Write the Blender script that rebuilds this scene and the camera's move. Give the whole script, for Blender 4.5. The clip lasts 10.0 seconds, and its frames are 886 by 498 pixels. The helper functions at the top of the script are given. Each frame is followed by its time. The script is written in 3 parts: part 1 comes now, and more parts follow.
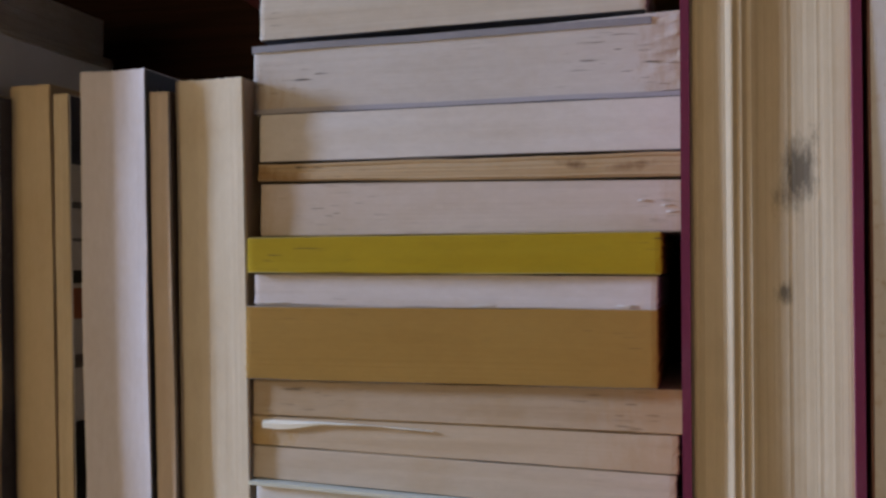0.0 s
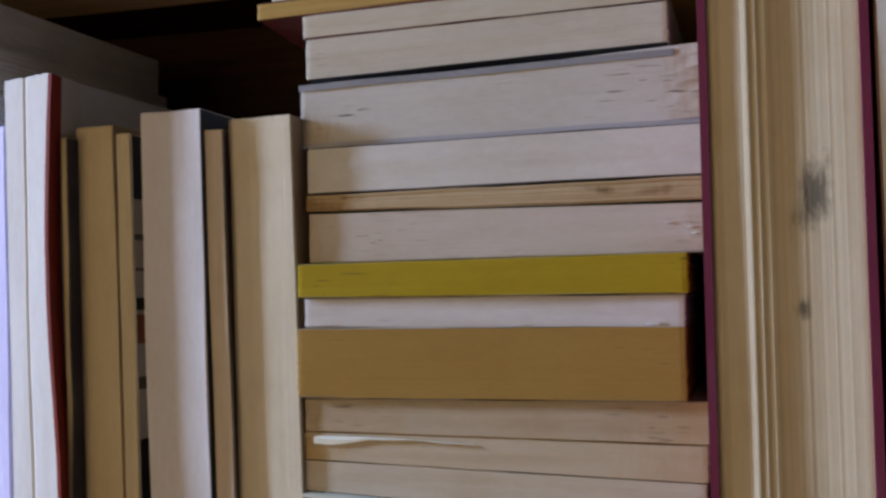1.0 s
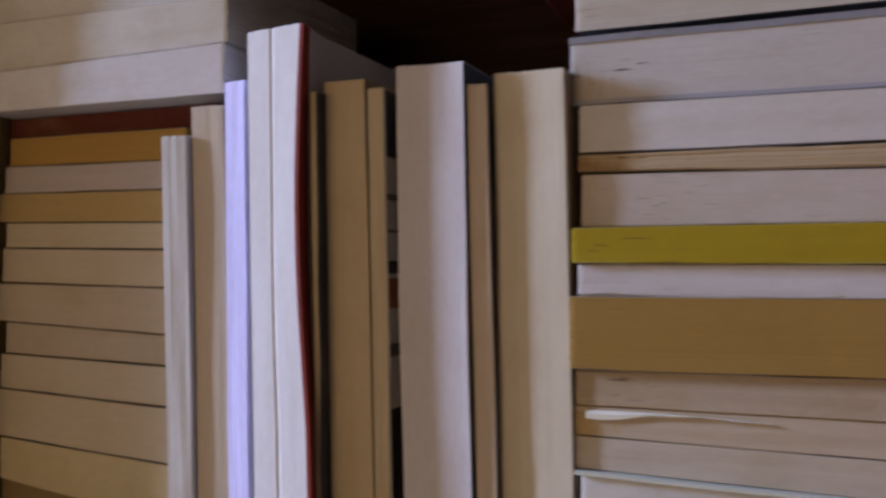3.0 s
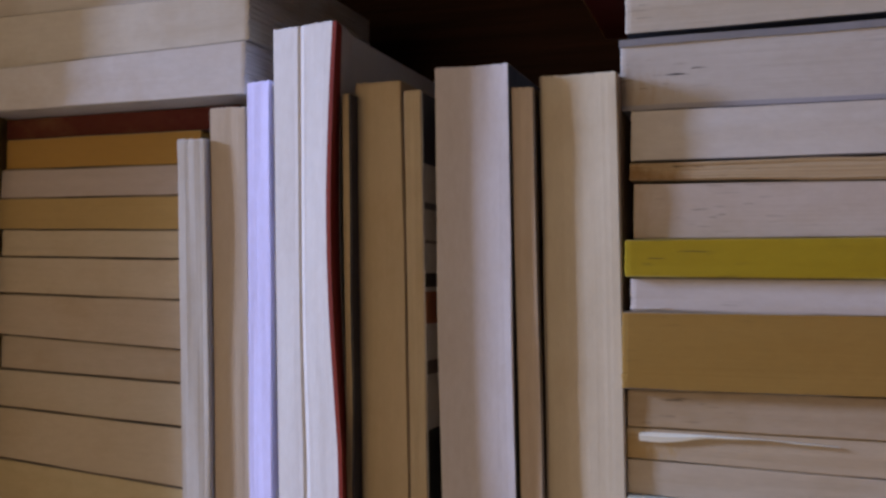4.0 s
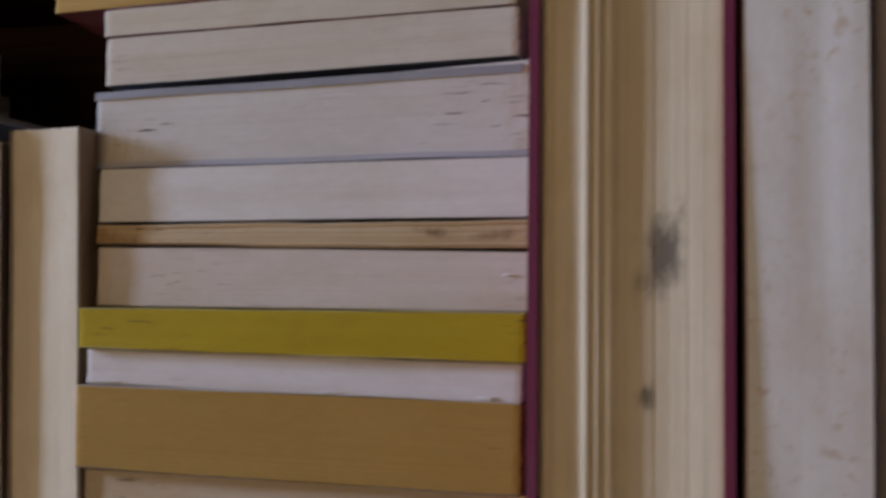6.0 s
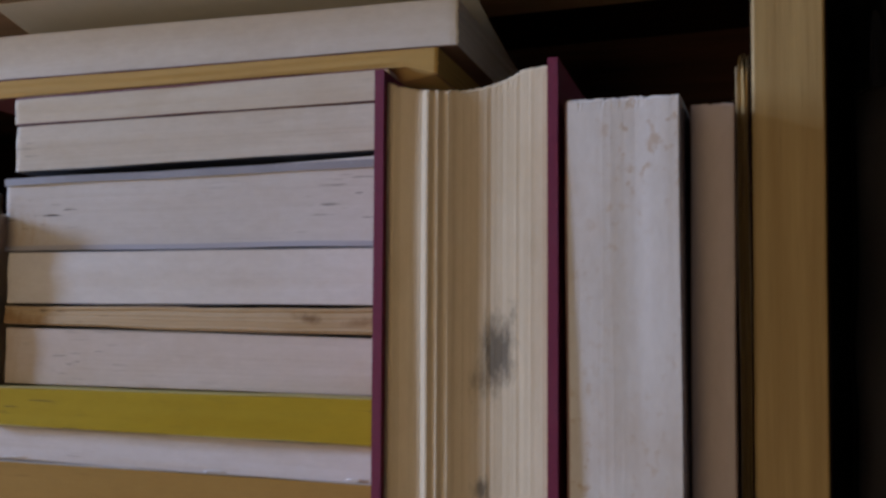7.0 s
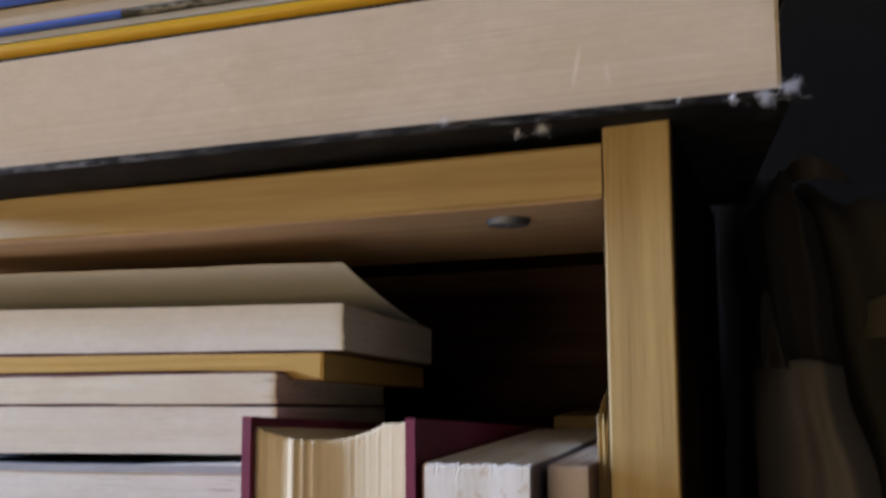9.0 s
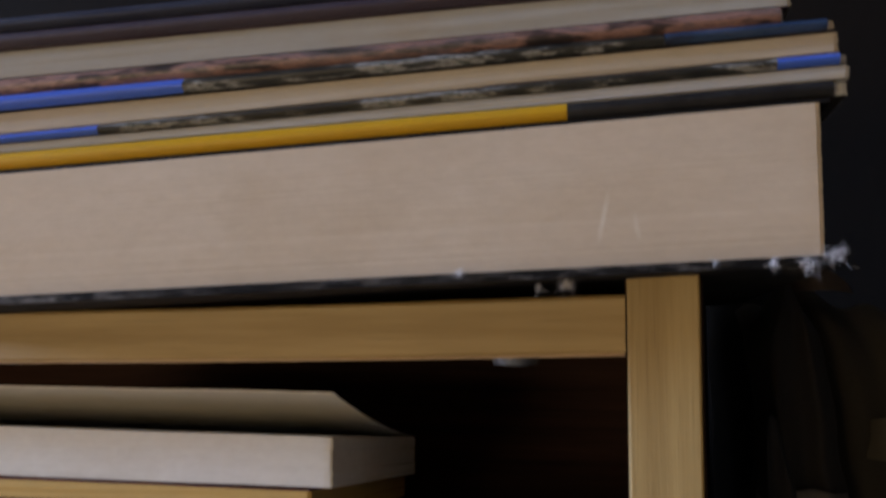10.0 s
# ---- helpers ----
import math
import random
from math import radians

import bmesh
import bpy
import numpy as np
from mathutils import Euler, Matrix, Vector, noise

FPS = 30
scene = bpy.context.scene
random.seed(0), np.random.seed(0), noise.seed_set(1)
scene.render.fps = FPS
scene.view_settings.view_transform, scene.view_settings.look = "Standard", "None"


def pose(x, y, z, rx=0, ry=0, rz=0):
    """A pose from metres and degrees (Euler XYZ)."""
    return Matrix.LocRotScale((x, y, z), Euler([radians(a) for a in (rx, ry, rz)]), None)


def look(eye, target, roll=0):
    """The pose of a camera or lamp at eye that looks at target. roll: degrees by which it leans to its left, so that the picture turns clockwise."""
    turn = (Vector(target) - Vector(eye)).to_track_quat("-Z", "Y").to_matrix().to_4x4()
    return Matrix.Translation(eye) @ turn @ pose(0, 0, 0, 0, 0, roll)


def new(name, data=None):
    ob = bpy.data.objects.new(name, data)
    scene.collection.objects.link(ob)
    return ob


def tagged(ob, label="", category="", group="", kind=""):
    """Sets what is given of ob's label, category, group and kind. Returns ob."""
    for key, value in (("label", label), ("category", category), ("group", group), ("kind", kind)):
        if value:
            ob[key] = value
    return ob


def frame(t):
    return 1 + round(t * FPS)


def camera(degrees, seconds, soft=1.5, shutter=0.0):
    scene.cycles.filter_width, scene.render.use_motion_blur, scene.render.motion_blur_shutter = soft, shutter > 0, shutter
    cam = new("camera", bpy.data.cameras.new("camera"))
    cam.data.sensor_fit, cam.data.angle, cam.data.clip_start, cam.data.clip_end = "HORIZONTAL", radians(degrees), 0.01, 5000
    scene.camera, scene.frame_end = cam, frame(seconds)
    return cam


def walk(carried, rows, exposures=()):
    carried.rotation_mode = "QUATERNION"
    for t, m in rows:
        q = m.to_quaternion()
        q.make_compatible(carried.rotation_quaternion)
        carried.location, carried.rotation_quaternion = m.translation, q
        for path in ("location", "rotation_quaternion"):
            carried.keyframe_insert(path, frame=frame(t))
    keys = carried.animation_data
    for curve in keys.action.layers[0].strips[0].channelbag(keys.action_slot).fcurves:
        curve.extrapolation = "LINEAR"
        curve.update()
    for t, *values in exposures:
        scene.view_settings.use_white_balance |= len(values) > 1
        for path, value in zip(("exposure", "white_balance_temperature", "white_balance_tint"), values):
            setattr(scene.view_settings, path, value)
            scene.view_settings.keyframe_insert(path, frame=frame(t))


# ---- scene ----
cam = camera(48.0, 10.0, soft=2.7, shutter=0.5)

PATH = [
    (0, (0.105, -0.388, 0.032), (-0.427, 1.54, 0.067), 0.1),
    (0.5, (0.121, -0.399, 0.029), (-0.499, 1.501, 0.085), -0.3),
    (1, (0.115, -0.411, 0.033), (-0.504, 1.489, 0.109), -0.9),
    (1.5, (0.157, -0.421, 0.029), (-0.669, 1.4, 0.079), -1.2),
    (2, (0.154, -0.421, 0.032), (-0.684, 1.395, 0.073), -0.8),
    (2.5, (0.074, -0.431, 0.036), (-0.672, 1.424, 0.062), -0.9),
    (3, (0.014, -0.417, 0.025), (-0.71, 1.447, 0.071), 0.3),
    (3.2, (-0.006, -0.416, 0.021), (-0.718, 1.452, 0.078), 0.8),
    (4.5, (-0.03, -0.391, 0.044), (-0.646, 1.511, 0.091), 0.1),
    (5, (0.033, -0.368, 0.06), (-0.579, 1.535, 0.081), 0.5),
    (5.5, (0.095, -0.343, 0.043), (-0.496, 1.567, 0.107), 0.8),
    (6, (0.155, -0.322, 0.054), (-0.433, 1.588, 0.129), 0.7),
    (6.2, (0.169, -0.323, 0.063), (-0.405, 1.592, 0.122), 0.1),
    (7.3, (0.222, -0.323, 0.085), (-0.425, 1.567, 0.19), 0.2),
    (7.5, (0.228, -0.326, 0.088), (-0.42, 1.563, 0.199), -0.2),
    (8, (0.24, -0.326, 0.108), (-0.399, 1.563, 0.258), -0.9),
    (8.5, (0.245, -0.326, 0.139), (-0.414, 1.554, 0.317), -2.1),
    (9, (0.255, -0.318, 0.17), (-0.376, 1.567, 0.391), -0.4),
    (9.5, (0.244, -0.316, 0.188), (-0.34, 1.583, 0.422), 0.5),
    (10, (0.229, -0.305, 0.219), (-0.288, 1.615, 0.434), 0.3),
]
walk(cam, [(t, look(eye, target, roll)) for t, eye, target, roll in PATH],
     exposures=[(0, -0.14, 6700, 12), (1, -0.13, 6650, 9), (1.5, -0.13, 6650, 11), (2.5, -0.29, 6800, 13), (3, -0.34, 6600, 20), (4.5, -0.38, 6550, 20), (5.5, -0.28, 6600, 13),
                (6, -0.27, 6700, 13), (7.5, -0.12, 6250, 13), (8, 0.22, 6250, 12), (8.5, 0.46, 7000, 12), (9, 0.62, 6600, 8), (9.5, 0.69, 6500, 7), (10, 0.27, 6500, 11)])

# ---------------------------------------------------------------- light
world = bpy.data.worlds.new("world")
scene.world = world
world.use_nodes = True
world.node_tree.nodes["Background"].inputs["Color"].default_value = (0.6, 0.7, 0.9, 1)
world.node_tree.nodes["Background"].inputs["Strength"].default_value = 0.3


def area_light(name, m, width, height, watts, colour):
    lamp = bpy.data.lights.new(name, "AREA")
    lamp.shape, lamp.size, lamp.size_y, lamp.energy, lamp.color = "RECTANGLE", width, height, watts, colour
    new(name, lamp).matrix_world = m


# daylight through the window beside the bookcase, and an added warm fill lamp low across the room
area_light("window_light_side", look((-3.42, -0.765, 0.93), (0, 0, 0.1)), 0.30, 0.75, 222, (0.47, 0.63, 0.99))
area_light("window_light_far", look((-1.0, -2.92, -0.06), (0.0, 0, 0.1)), 1.3, 0.62, 14.5, (1.0, 0.73, 0.37))


# ---------------------------------------------------------------- materials
def material(name):
    mat = bpy.data.materials.new(name)
    mat.use_nodes = True
    nt = mat.node_tree
    return mat, nt, nt.nodes["Principled BSDF"]


def link(nt, a, b):
    nt.links.new(a, b)


def coords(nt, scale, offset=(0, 0, 0)):
    tc = nt.nodes.new("ShaderNodeTexCoord")
    mp = nt.nodes.new("ShaderNodeMapping")
    mp.inputs["Scale"].default_value = scale
    mp.inputs["Location"].default_value = offset
    link(nt, tc.outputs["Object"], mp.inputs["Vector"])
    return mp.outputs["Vector"]


def noise_node(nt, vector, scale=1.0, detail=3.0, rough=0.55):
    n = nt.nodes.new("ShaderNodeTexNoise")
    n.inputs["Scale"].default_value, n.inputs["Detail"].default_value, n.inputs["Roughness"].default_value = scale, detail, rough
    link(nt, vector, n.inputs["Vector"])
    return n.outputs["Fac"]


def remap(nt, value, a, b, c=0.0, d=1.0):
    n = nt.nodes.new("ShaderNodeMapRange")
    for key, v in (("From Min", a), ("From Max", b), ("To Min", c), ("To Max", d)):
        n.inputs[key].default_value = v
    link(nt, value, n.inputs["Value"])
    return n.outputs["Result"]


def math_node(nt, op, a, b):
    n = nt.nodes.new("ShaderNodeMath")
    n.operation = op
    for k, v in enumerate((a, b)):
        if isinstance(v, (int, float)):
            n.inputs[k].default_value = v
        else:
            link(nt, v, n.inputs[k])
    return n.outputs[0]


def mix(nt, fac, a, b):
    n = nt.nodes.new("ShaderNodeMix")
    n.data_type = "RGBA"
    for key, v in ((0, fac), (6, a), (7, b)):
        if isinstance(v, tuple):
            n.inputs[key].default_value = (*v, 1)
        elif isinstance(v, (int, float)):
            n.inputs[key].default_value = v
        else:
            link(nt, v, n.inputs[key])
    return n.outputs[2]


def bump(nt, bsdf, height, strength, distance):
    n = nt.nodes.new("ShaderNodeBump")
    n.inputs["Strength"].default_value, n.inputs["Distance"].default_value = strength, distance
    link(nt, height, n.inputs["Height"])
    link(nt, n.outputs["Normal"], bsdf.inputs["Normal"])


def dim(col, k):
    return tuple(c * k for c in col)


SEED = [0]


def page_paper(col, axis="z", streak=0.25, fox=0.3, marks=0.0, foxcol=(0.36, 0.24, 0.10), stains_and_shade=(), dots=0.0):
    """The cut edges of a block of pages: lines along the pages, browning in patches, dark nicks.
    axis: the direction in which the pages are stacked."""
    SEED[0] += 1
    off = (SEED[0] * 3.7, SEED[0] * 1.9, SEED[0] * 5.3)
    mat, nt, b = material("page_paper")
    s = (9, 9, 1500) if axis == "z" else (1500, 9, 9)
    s2 = (25, 25, 420) if axis == "z" else (420, 25, 25)
    sm = (70, 70, 900) if axis == "z" else (900, 70, 70)
    fine = noise_node(nt, coords(nt, s, off), detail=4, rough=0.7)
    band = noise_node(nt, coords(nt, s2, off), detail=2)
    blot = noise_node(nt, coords(nt, (22, 22, 22), off), detail=5, rough=0.6)
    big = noise_node(nt, coords(nt, (7, 7, 9), off), detail=2)
    mottle = noise_node(nt, coords(nt, (130, 130, 330) if axis == "z" else (330, 130, 130), off), detail=5, rough=0.75)
    c = mix(nt, remap(nt, fine, 0.35, 0.7, 0, streak * 0.45), col, dim(col, 0.6))
    c = mix(nt, remap(nt, band, 0.4, 0.75, 0, streak * 0.5), c, dim(col, 0.65))
    c = mix(nt, remap(nt, mottle, 0.36, 0.70, 0, 0.32), c, tuple(0.62 * x + 0.2 * y for x, y in zip(col, foxcol)))
    c = mix(nt, remap(nt, blot, 0.52, 0.78, 0, fox), c, foxcol)
    c = mix(nt, remap(nt, big, 0.4, 0.7, 0, fox * 0.6), c, tuple(0.55 * x + 0.45 * y for x, y in zip(col, foxcol)))
    if dots:
        spot = noise_node(nt, coords(nt, (330, 330, 260), off), detail=2)
        area = noise_node(nt, coords(nt, (40, 40, 14), off), detail=2)
        c = mix(nt, math_node(nt, "MULTIPLY", remap(nt, spot, 0.56, 0.70), remap(nt, area, 0.42, 0.62, 0, dots)), c, foxcol)
    if marks:
        nick = noise_node(nt, coords(nt, sm, off), detail=1)
        where = noise_node(nt, coords(nt, (16, 16, 40), (off[1], off[2], off[0])), detail=1)
        m = math_node(nt, "MULTIPLY", remap(nt, nick, 0.64, 0.72), remap(nt, where, 0.45, 0.58, 0, marks))
        # handled most at its two ends
        tc = nt.nodes.new("ShaderNodeTexCoord")
        xyz = nt.nodes.new("ShaderNodeSeparateXYZ")
        link(nt, tc.outputs["Object"], xyz.inputs[0])
        m = math_node(nt, "MULTIPLY", m, remap(nt, math_node(nt, "ABSOLUTE", xyz.outputs["X"], 0), 0.035, 0.072, 0.12, 1.0))
        c = mix(nt, m, c, (0.05, 0.04, 0.03))
    for cx, cz, rx, rz, tilt, strength, *tone in stains_and_shade:
        tc = nt.nodes.new("ShaderNodeTexCoord")
        mp = nt.nodes.new("ShaderNodeMapping")
        mp.vector_type = "TEXTURE"
        mp.inputs["Location"].default_value = (cx, 0, cz)
        mp.inputs["Rotation"].default_value = (0, radians(tilt), 0)
        mp.inputs["Scale"].default_value = (rx, 10, rz)
        link(nt, tc.outputs["Object"], mp.inputs["Vector"])
        ln = nt.nodes.new("ShaderNodeVectorMath")
        ln.operation = "LENGTH"
        link(nt, mp.outputs["Vector"], ln.inputs[0])
        ragged = noise_node(nt, coords(nt, (260, 260, 90), off), detail=4, rough=0.7)
        d = math_node(nt, "ADD", ln.outputs["Value"], remap(nt, ragged, 0.3, 0.7, -0.45, 0.45))
        c = mix(nt, remap(nt, d, 0.25, 1.05, strength, 0.0), c, tone[0] if tone else (0.10, 0.085, 0.065))
    link(nt, c, b.inputs["Base Color"])
    b.inputs["Roughness"].default_value = 0.9
    b.inputs["Specular IOR Level"].default_value = 0.15
    bump(nt, b, fine, 0.14, 0.0004)
    return mat


def card(col, rough=0.55, wear=0.25, spec=0.3):
    """Printed card of a cover: slight mottling, scuffs."""
    SEED[0] += 1
    off = (SEED[0] * 2.3, SEED[0] * 4.1, SEED[0])
    mat, nt, b = material("card")
    a = noise_node(nt, coords(nt, (40, 40, 40), off), detail=5, rough=0.65)
    s = noise_node(nt, coords(nt, (300, 300, 300), off), detail=3)
    c = mix(nt, remap(nt, a, 0.45, 0.75, 0, wear), col, tuple(min(1, x * 0.5 + 0.08) for x in col))
    c = mix(nt, remap(nt, s, 0.6, 0.8, 0, wear), c, tuple(min(1, x * 1.3 + 0.05) for x in col))
    link(nt, c, b.inputs["Base Color"])
    link(nt, remap(nt, a, 0.3, 0.7, rough - 0.1, rough + 0.15), b.inputs["Roughness"])
    b.inputs["Specular IOR Level"].default_value = spec
    bump(nt, b, s, 0.15, 0.0003)
    return mat


def book_cloth(col, scuff=0.0, edge_y=0.0):
    """Bookbinding cloth with its weave."""
    SEED[0] += 1
    mat, nt, b = material("book_cloth")
    w = noise_node(nt, coords(nt, (2200, 2200, 2200)), detail=1)
    a = noise_node(nt, coords(nt, (60, 60, 30)), detail=4)
    c = mix(nt, remap(nt, w, 0.35, 0.65, 0, 0.5), col, dim(col, 0.6))
    c = mix(nt, remap(nt, a, 0.5, 0.8, 0, 0.4), c, tuple(x * 0.7 + 0.05 for x in col))
    if scuff:
        e = noise_node(nt, coords(nt, (90, 400, 400), (4, 2, 7)), detail=4, rough=0.7)
        big = noise_node(nt, coords(nt, (12, 40, 40), (1, 2, 3)), detail=2)
        tc = nt.nodes.new("ShaderNodeTexCoord")
        xyz = nt.nodes.new("ShaderNodeSeparateXYZ")
        link(nt, tc.outputs["Object"], xyz.inputs[0])
        rubbed = remap(nt, xyz.outputs["Y"], edge_y, edge_y + 0.003, 1.0, 0.06)
        worn = math_node(nt, "MULTIPLY", remap(nt, e, 0.46, 0.64), remap(nt, big, 0.4, 0.65, 0.25, scuff))
        c = mix(nt, math_node(nt, "MULTIPLY", worn, rubbed), c, (0.26, 0.26, 0.28))
    link(nt, c, b.inputs["Base Color"])
    b.inputs["Roughness"].default_value = 0.75
    bump(nt, b, w, 0.3, 0.0004)
    return mat


def wood(col, dark, along="x"):
    """Lacquered pine or beech: long grain, pores, small dents."""
    SEED[0] += 1
    off = (SEED[0], SEED[0] * 2.7, SEED[0] * 0.6)
    mat, nt, b = material("wood")
    k = {"x": (6, 150, 150), "z": (150, 150, 6), "y": (150, 6, 150)}[along]
    p = {"x": (40, 1400, 1400), "z": (1400, 1400, 40), "y": (1400, 40, 1400)}[along]
    grain = noise_node(nt, coords(nt, k, off), detail=6, rough=0.65)
    pore = noise_node(nt, coords(nt, p, off), detail=2)
    blot = noise_node(nt, coords(nt, (14, 14, 14), off), detail=3)
    c = mix(nt, remap(nt, grain, 0.35, 0.68), col, dark)
    c = mix(nt, remap(nt, pore, 0.58, 0.75, 0, 0.30), c, dim(dark, 0.5))
    c = mix(nt, remap(nt, blot, 0.45, 0.75, 0, 0.35), c, dim(dark, 0.85))
    link(nt, c, b.inputs["Base Color"])
    link(nt, remap(nt, grain, 0.3, 0.7, 0.42, 0.6), b.inputs["Roughness"])
    bump(nt, b, pore, 0.25, 0.0003)
    return mat


def printed(cols, scale, axis="x"):
    """Picture print on a spine: patches of several colours."""
    SEED[0] += 1
    mat, nt, b = material("printed")
    s = noise_node(nt, coords(nt, (scale, scale * 1.5, scale * 4), (SEED[0] * 3.1, 0, 0)), detail=4, rough=0.7)
    ramp = nt.nodes.new("ShaderNodeValToRGB")
    el = ramp.color_ramp.elements
    while len(el) < len(cols):
        el.new(0.5)
    for k, c in enumerate(cols):
        el[k].position = 0.34 + 0.34 * k / (len(cols) - 1)
        el[k].color = (*c, 1)
    link(nt, s, ramp.inputs["Fac"])
    link(nt, ramp.outputs["Color"], b.inputs["Base Color"])
    b.inputs["Roughness"].default_value = 0.4
    return mat


def cloth(col, var=0.5):
    SEED[0] += 1
    mat, nt, b = material("cloth")
    w = noise_node(nt, coords(nt, (1500, 1500, 1500)), detail=1)
    a = noise_node(nt, coords(nt, (20, 20, 8), (SEED[0], 0, 0)), detail=4)
    c = mix(nt, remap(nt, a, 0.4, 0.7, 0, var), col, dim(col, 0.5))
    c = mix(nt, remap(nt, w, 0.4, 0.7, 0, 0.4), c, dim(col, 1.3))
    link(nt, c, b.inputs["Base Color"])
    b.inputs["Roughness"].default_value = 0.95
    bump(nt, b, w, 0.3, 0.0006)
    return mat


def plaster(col):
    SEED[0] += 1
    mat, nt, b = material("plaster")
    a = noise_node(nt, coords(nt, (2, 2, 2), (SEED[0], 0, 0)), detail=6)
    f = noise_node(nt, coords(nt, (120, 120, 120)), detail=3)
    link(nt, mix(nt, remap(nt, a, 0.4, 0.7, 0, 0.3), col, dim(col, 0.8)), b.inputs["Base Color"])
    b.inputs["Roughness"].default_value = 0.9
    bump(nt, b, f, 0.2, 0.002)
    return mat


WOOD_X = wood((0.46, 0.32, 0.130), (0.33, 0.21, 0.070), "x")
WOOD_Z = wood((0.44, 0.31, 0.125), (0.31, 0.20, 0.068), "z")
RAW_WOOD = wood((0.64, 0.45, 0.29), (0.50, 0.33, 0.19), "x")
# dark brown back, deepened to carry the shade inside the case
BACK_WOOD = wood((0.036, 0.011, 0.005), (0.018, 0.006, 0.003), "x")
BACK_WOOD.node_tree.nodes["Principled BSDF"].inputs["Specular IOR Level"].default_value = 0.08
# near-black brown that stands in for shade on the side panel
SIDE_SHADE = wood((0.022, 0.010, 0.006), (0.012, 0.006, 0.004), "z")
SIDE_SHADE.node_tree.nodes["Principled BSDF"].inputs["Specular IOR Level"].default_value = 0.05
METAL = material("metal")[0]
METAL.node_tree.nodes["Principled BSDF"].inputs["Metallic"].default_value = 1
METAL.node_tree.nodes["Principled BSDF"].inputs["Roughness"].default_value = 0.62
METAL.node_tree.nodes["Principled BSDF"].inputs["Base Color"].default_value = (0.20, 0.22, 0.27, 1)


# ---------------------------------------------------------------- building blocks
def piece_of(ob, kind):
    """The part of that kind of a thing."""
    return next(o for o in ob.children if o.name.startswith(kind))


def part(name, bm, mat, parent=None, label="", smooth=False):
    bmesh.ops.recalc_face_normals(bm, faces=bm.faces[:])
    me = bpy.data.meshes.new(name)
    bm.to_mesh(me)
    bm.free()
    me.materials.append(mat)
    if smooth:
        me.polygons.foreach_set("use_smooth", [True] * len(me.polygons))
    ob = new(name, me)
    ob.parent = parent
    if label:
        ob["label"] = label
    return ob


def empty(name, place, rot=(0, 0, 0)):
    ob = new(name)
    ob.empty_display_size = 0.02
    ob.matrix_world = pose(*place, *rot)
    return ob


def box(bm, x0, x1, y0, y1, z0, z1, bev=0.0, seg=2):
    vs = [bm.verts.new((x, y, z)) for x in (x0, x1) for y in (y0, y1) for z in (z0, z1)]
    fs = [bm.faces.new([vs[k] for k in q]) for q in
          ((0, 1, 3, 2), (4, 6, 7, 5), (0, 4, 5, 1), (2, 3, 7, 6), (0, 2, 6, 4), (1, 5, 7, 3))]
    if bev:
        es = {e for f in fs for e in f.edges}
        bmesh.ops.bevel(bm, geom=list(es), offset=bev, segments=seg, affect="EDGES", profile=0.5)


def loft(bm, rings):
    """Joins closed rings of equal length into a solid."""
    rows = [[bm.verts.new(p) for p in r] for r in rings]
    n = len(rows[0])
    for a, b in zip(rows, rows[1:]):
        for k in range(n):
            bm.faces.new((a[k], a[(k + 1) % n], b[(k + 1) % n], b[k]))
    bm.faces.new(rows[0])
    bm.faces.new(rows[-1][::-1])


def swap(p, standing):
    """u along the book's height, v into the shelf, w through its thickness; to x, y, z."""
    return (p[2], p[1], p[0]) if standing else p


def block(bm, u0, u1, depth, low, high, standing, rng, front=lambda k, u: 0.0, rows=None, jag=0.000018, cols=26, skew=0.0, ends=0.0002):
    """A block of pages. low and high: its thickness's bounds as functions of u; front: how far the fore-edge is set back,
    by k (0 to 1 through the thickness) and u; jag: unevenness from page to page."""
    mid = (low(u0) + high(u0) + low(u1) + high(u1)) / 4
    rows = rows or max(8, min(70, int((high(u0) - low(u0)) / 0.0006)))
    rings = []
    run = 0.0
    ph = rng.uniform(0, 50)
    for j in range(rows + 1):
        k = j / rows
        run = 0.6 * run + rng.gauss(0, jag)
        ja, jb = rng.gauss(0, ends), rng.gauss(0, ends)
        ring = []
        for i in range(cols + 1):
            f = (1 - math.cos(math.pi * i / cols)) / 2
            u = u0 + ja + (u1 + jb - u0 - ja) * f
            w = low(u) + (high(u) - low(u)) * k
            round_end = 0.0005 * max(0, 1 - min(u - u0, u1 - u) / 0.0016) ** 2
            wave = 0.0005 * noise.noise((u * 14 + ph, k * 2.5, ph))
            ring.append(swap((u, front(k, u) + run * 0.8 + wave + round_end + skew * (u - u0), w), standing))
        for u in (u1 + jb, u0 + ja):
            ring.append(swap((u, depth, low(u) + (high(u) - low(u)) * k), standing))
        rings.append(ring)
    loft(bm, rings)
    return mid


def sheet(bm, u0, u1, v0, v1, base, thick, standing, rng, wavy=0.0003, cols=18, deep=6, lift=lambda u, v: 0.0):
    """A cover: a sheet of some thickness that follows base(u), with slightly wavy edges."""
    ph = rng.uniform(0, 40)
    top, bot = [], []
    for i in range(cols + 1):
        u = u0 + (u1 - u0) * i / cols
        e = wavy * 1.6 * noise.noise((u * 25, ph, 1.7))
        for j in range(deep + 1):
            t = j / deep
            v = (v0 + e) + (v1 - v0 - e) * t
            w = base(u) + wavy * (1 - t) ** 2 * noise.noise((u * 18, ph, t)) + lift(u, t)
            bot.append(bm.verts.new(swap((u, v, w), standing)))
            top.append(bm.verts.new(swap((u, v, w + thick), standing)))
    n = deep + 1
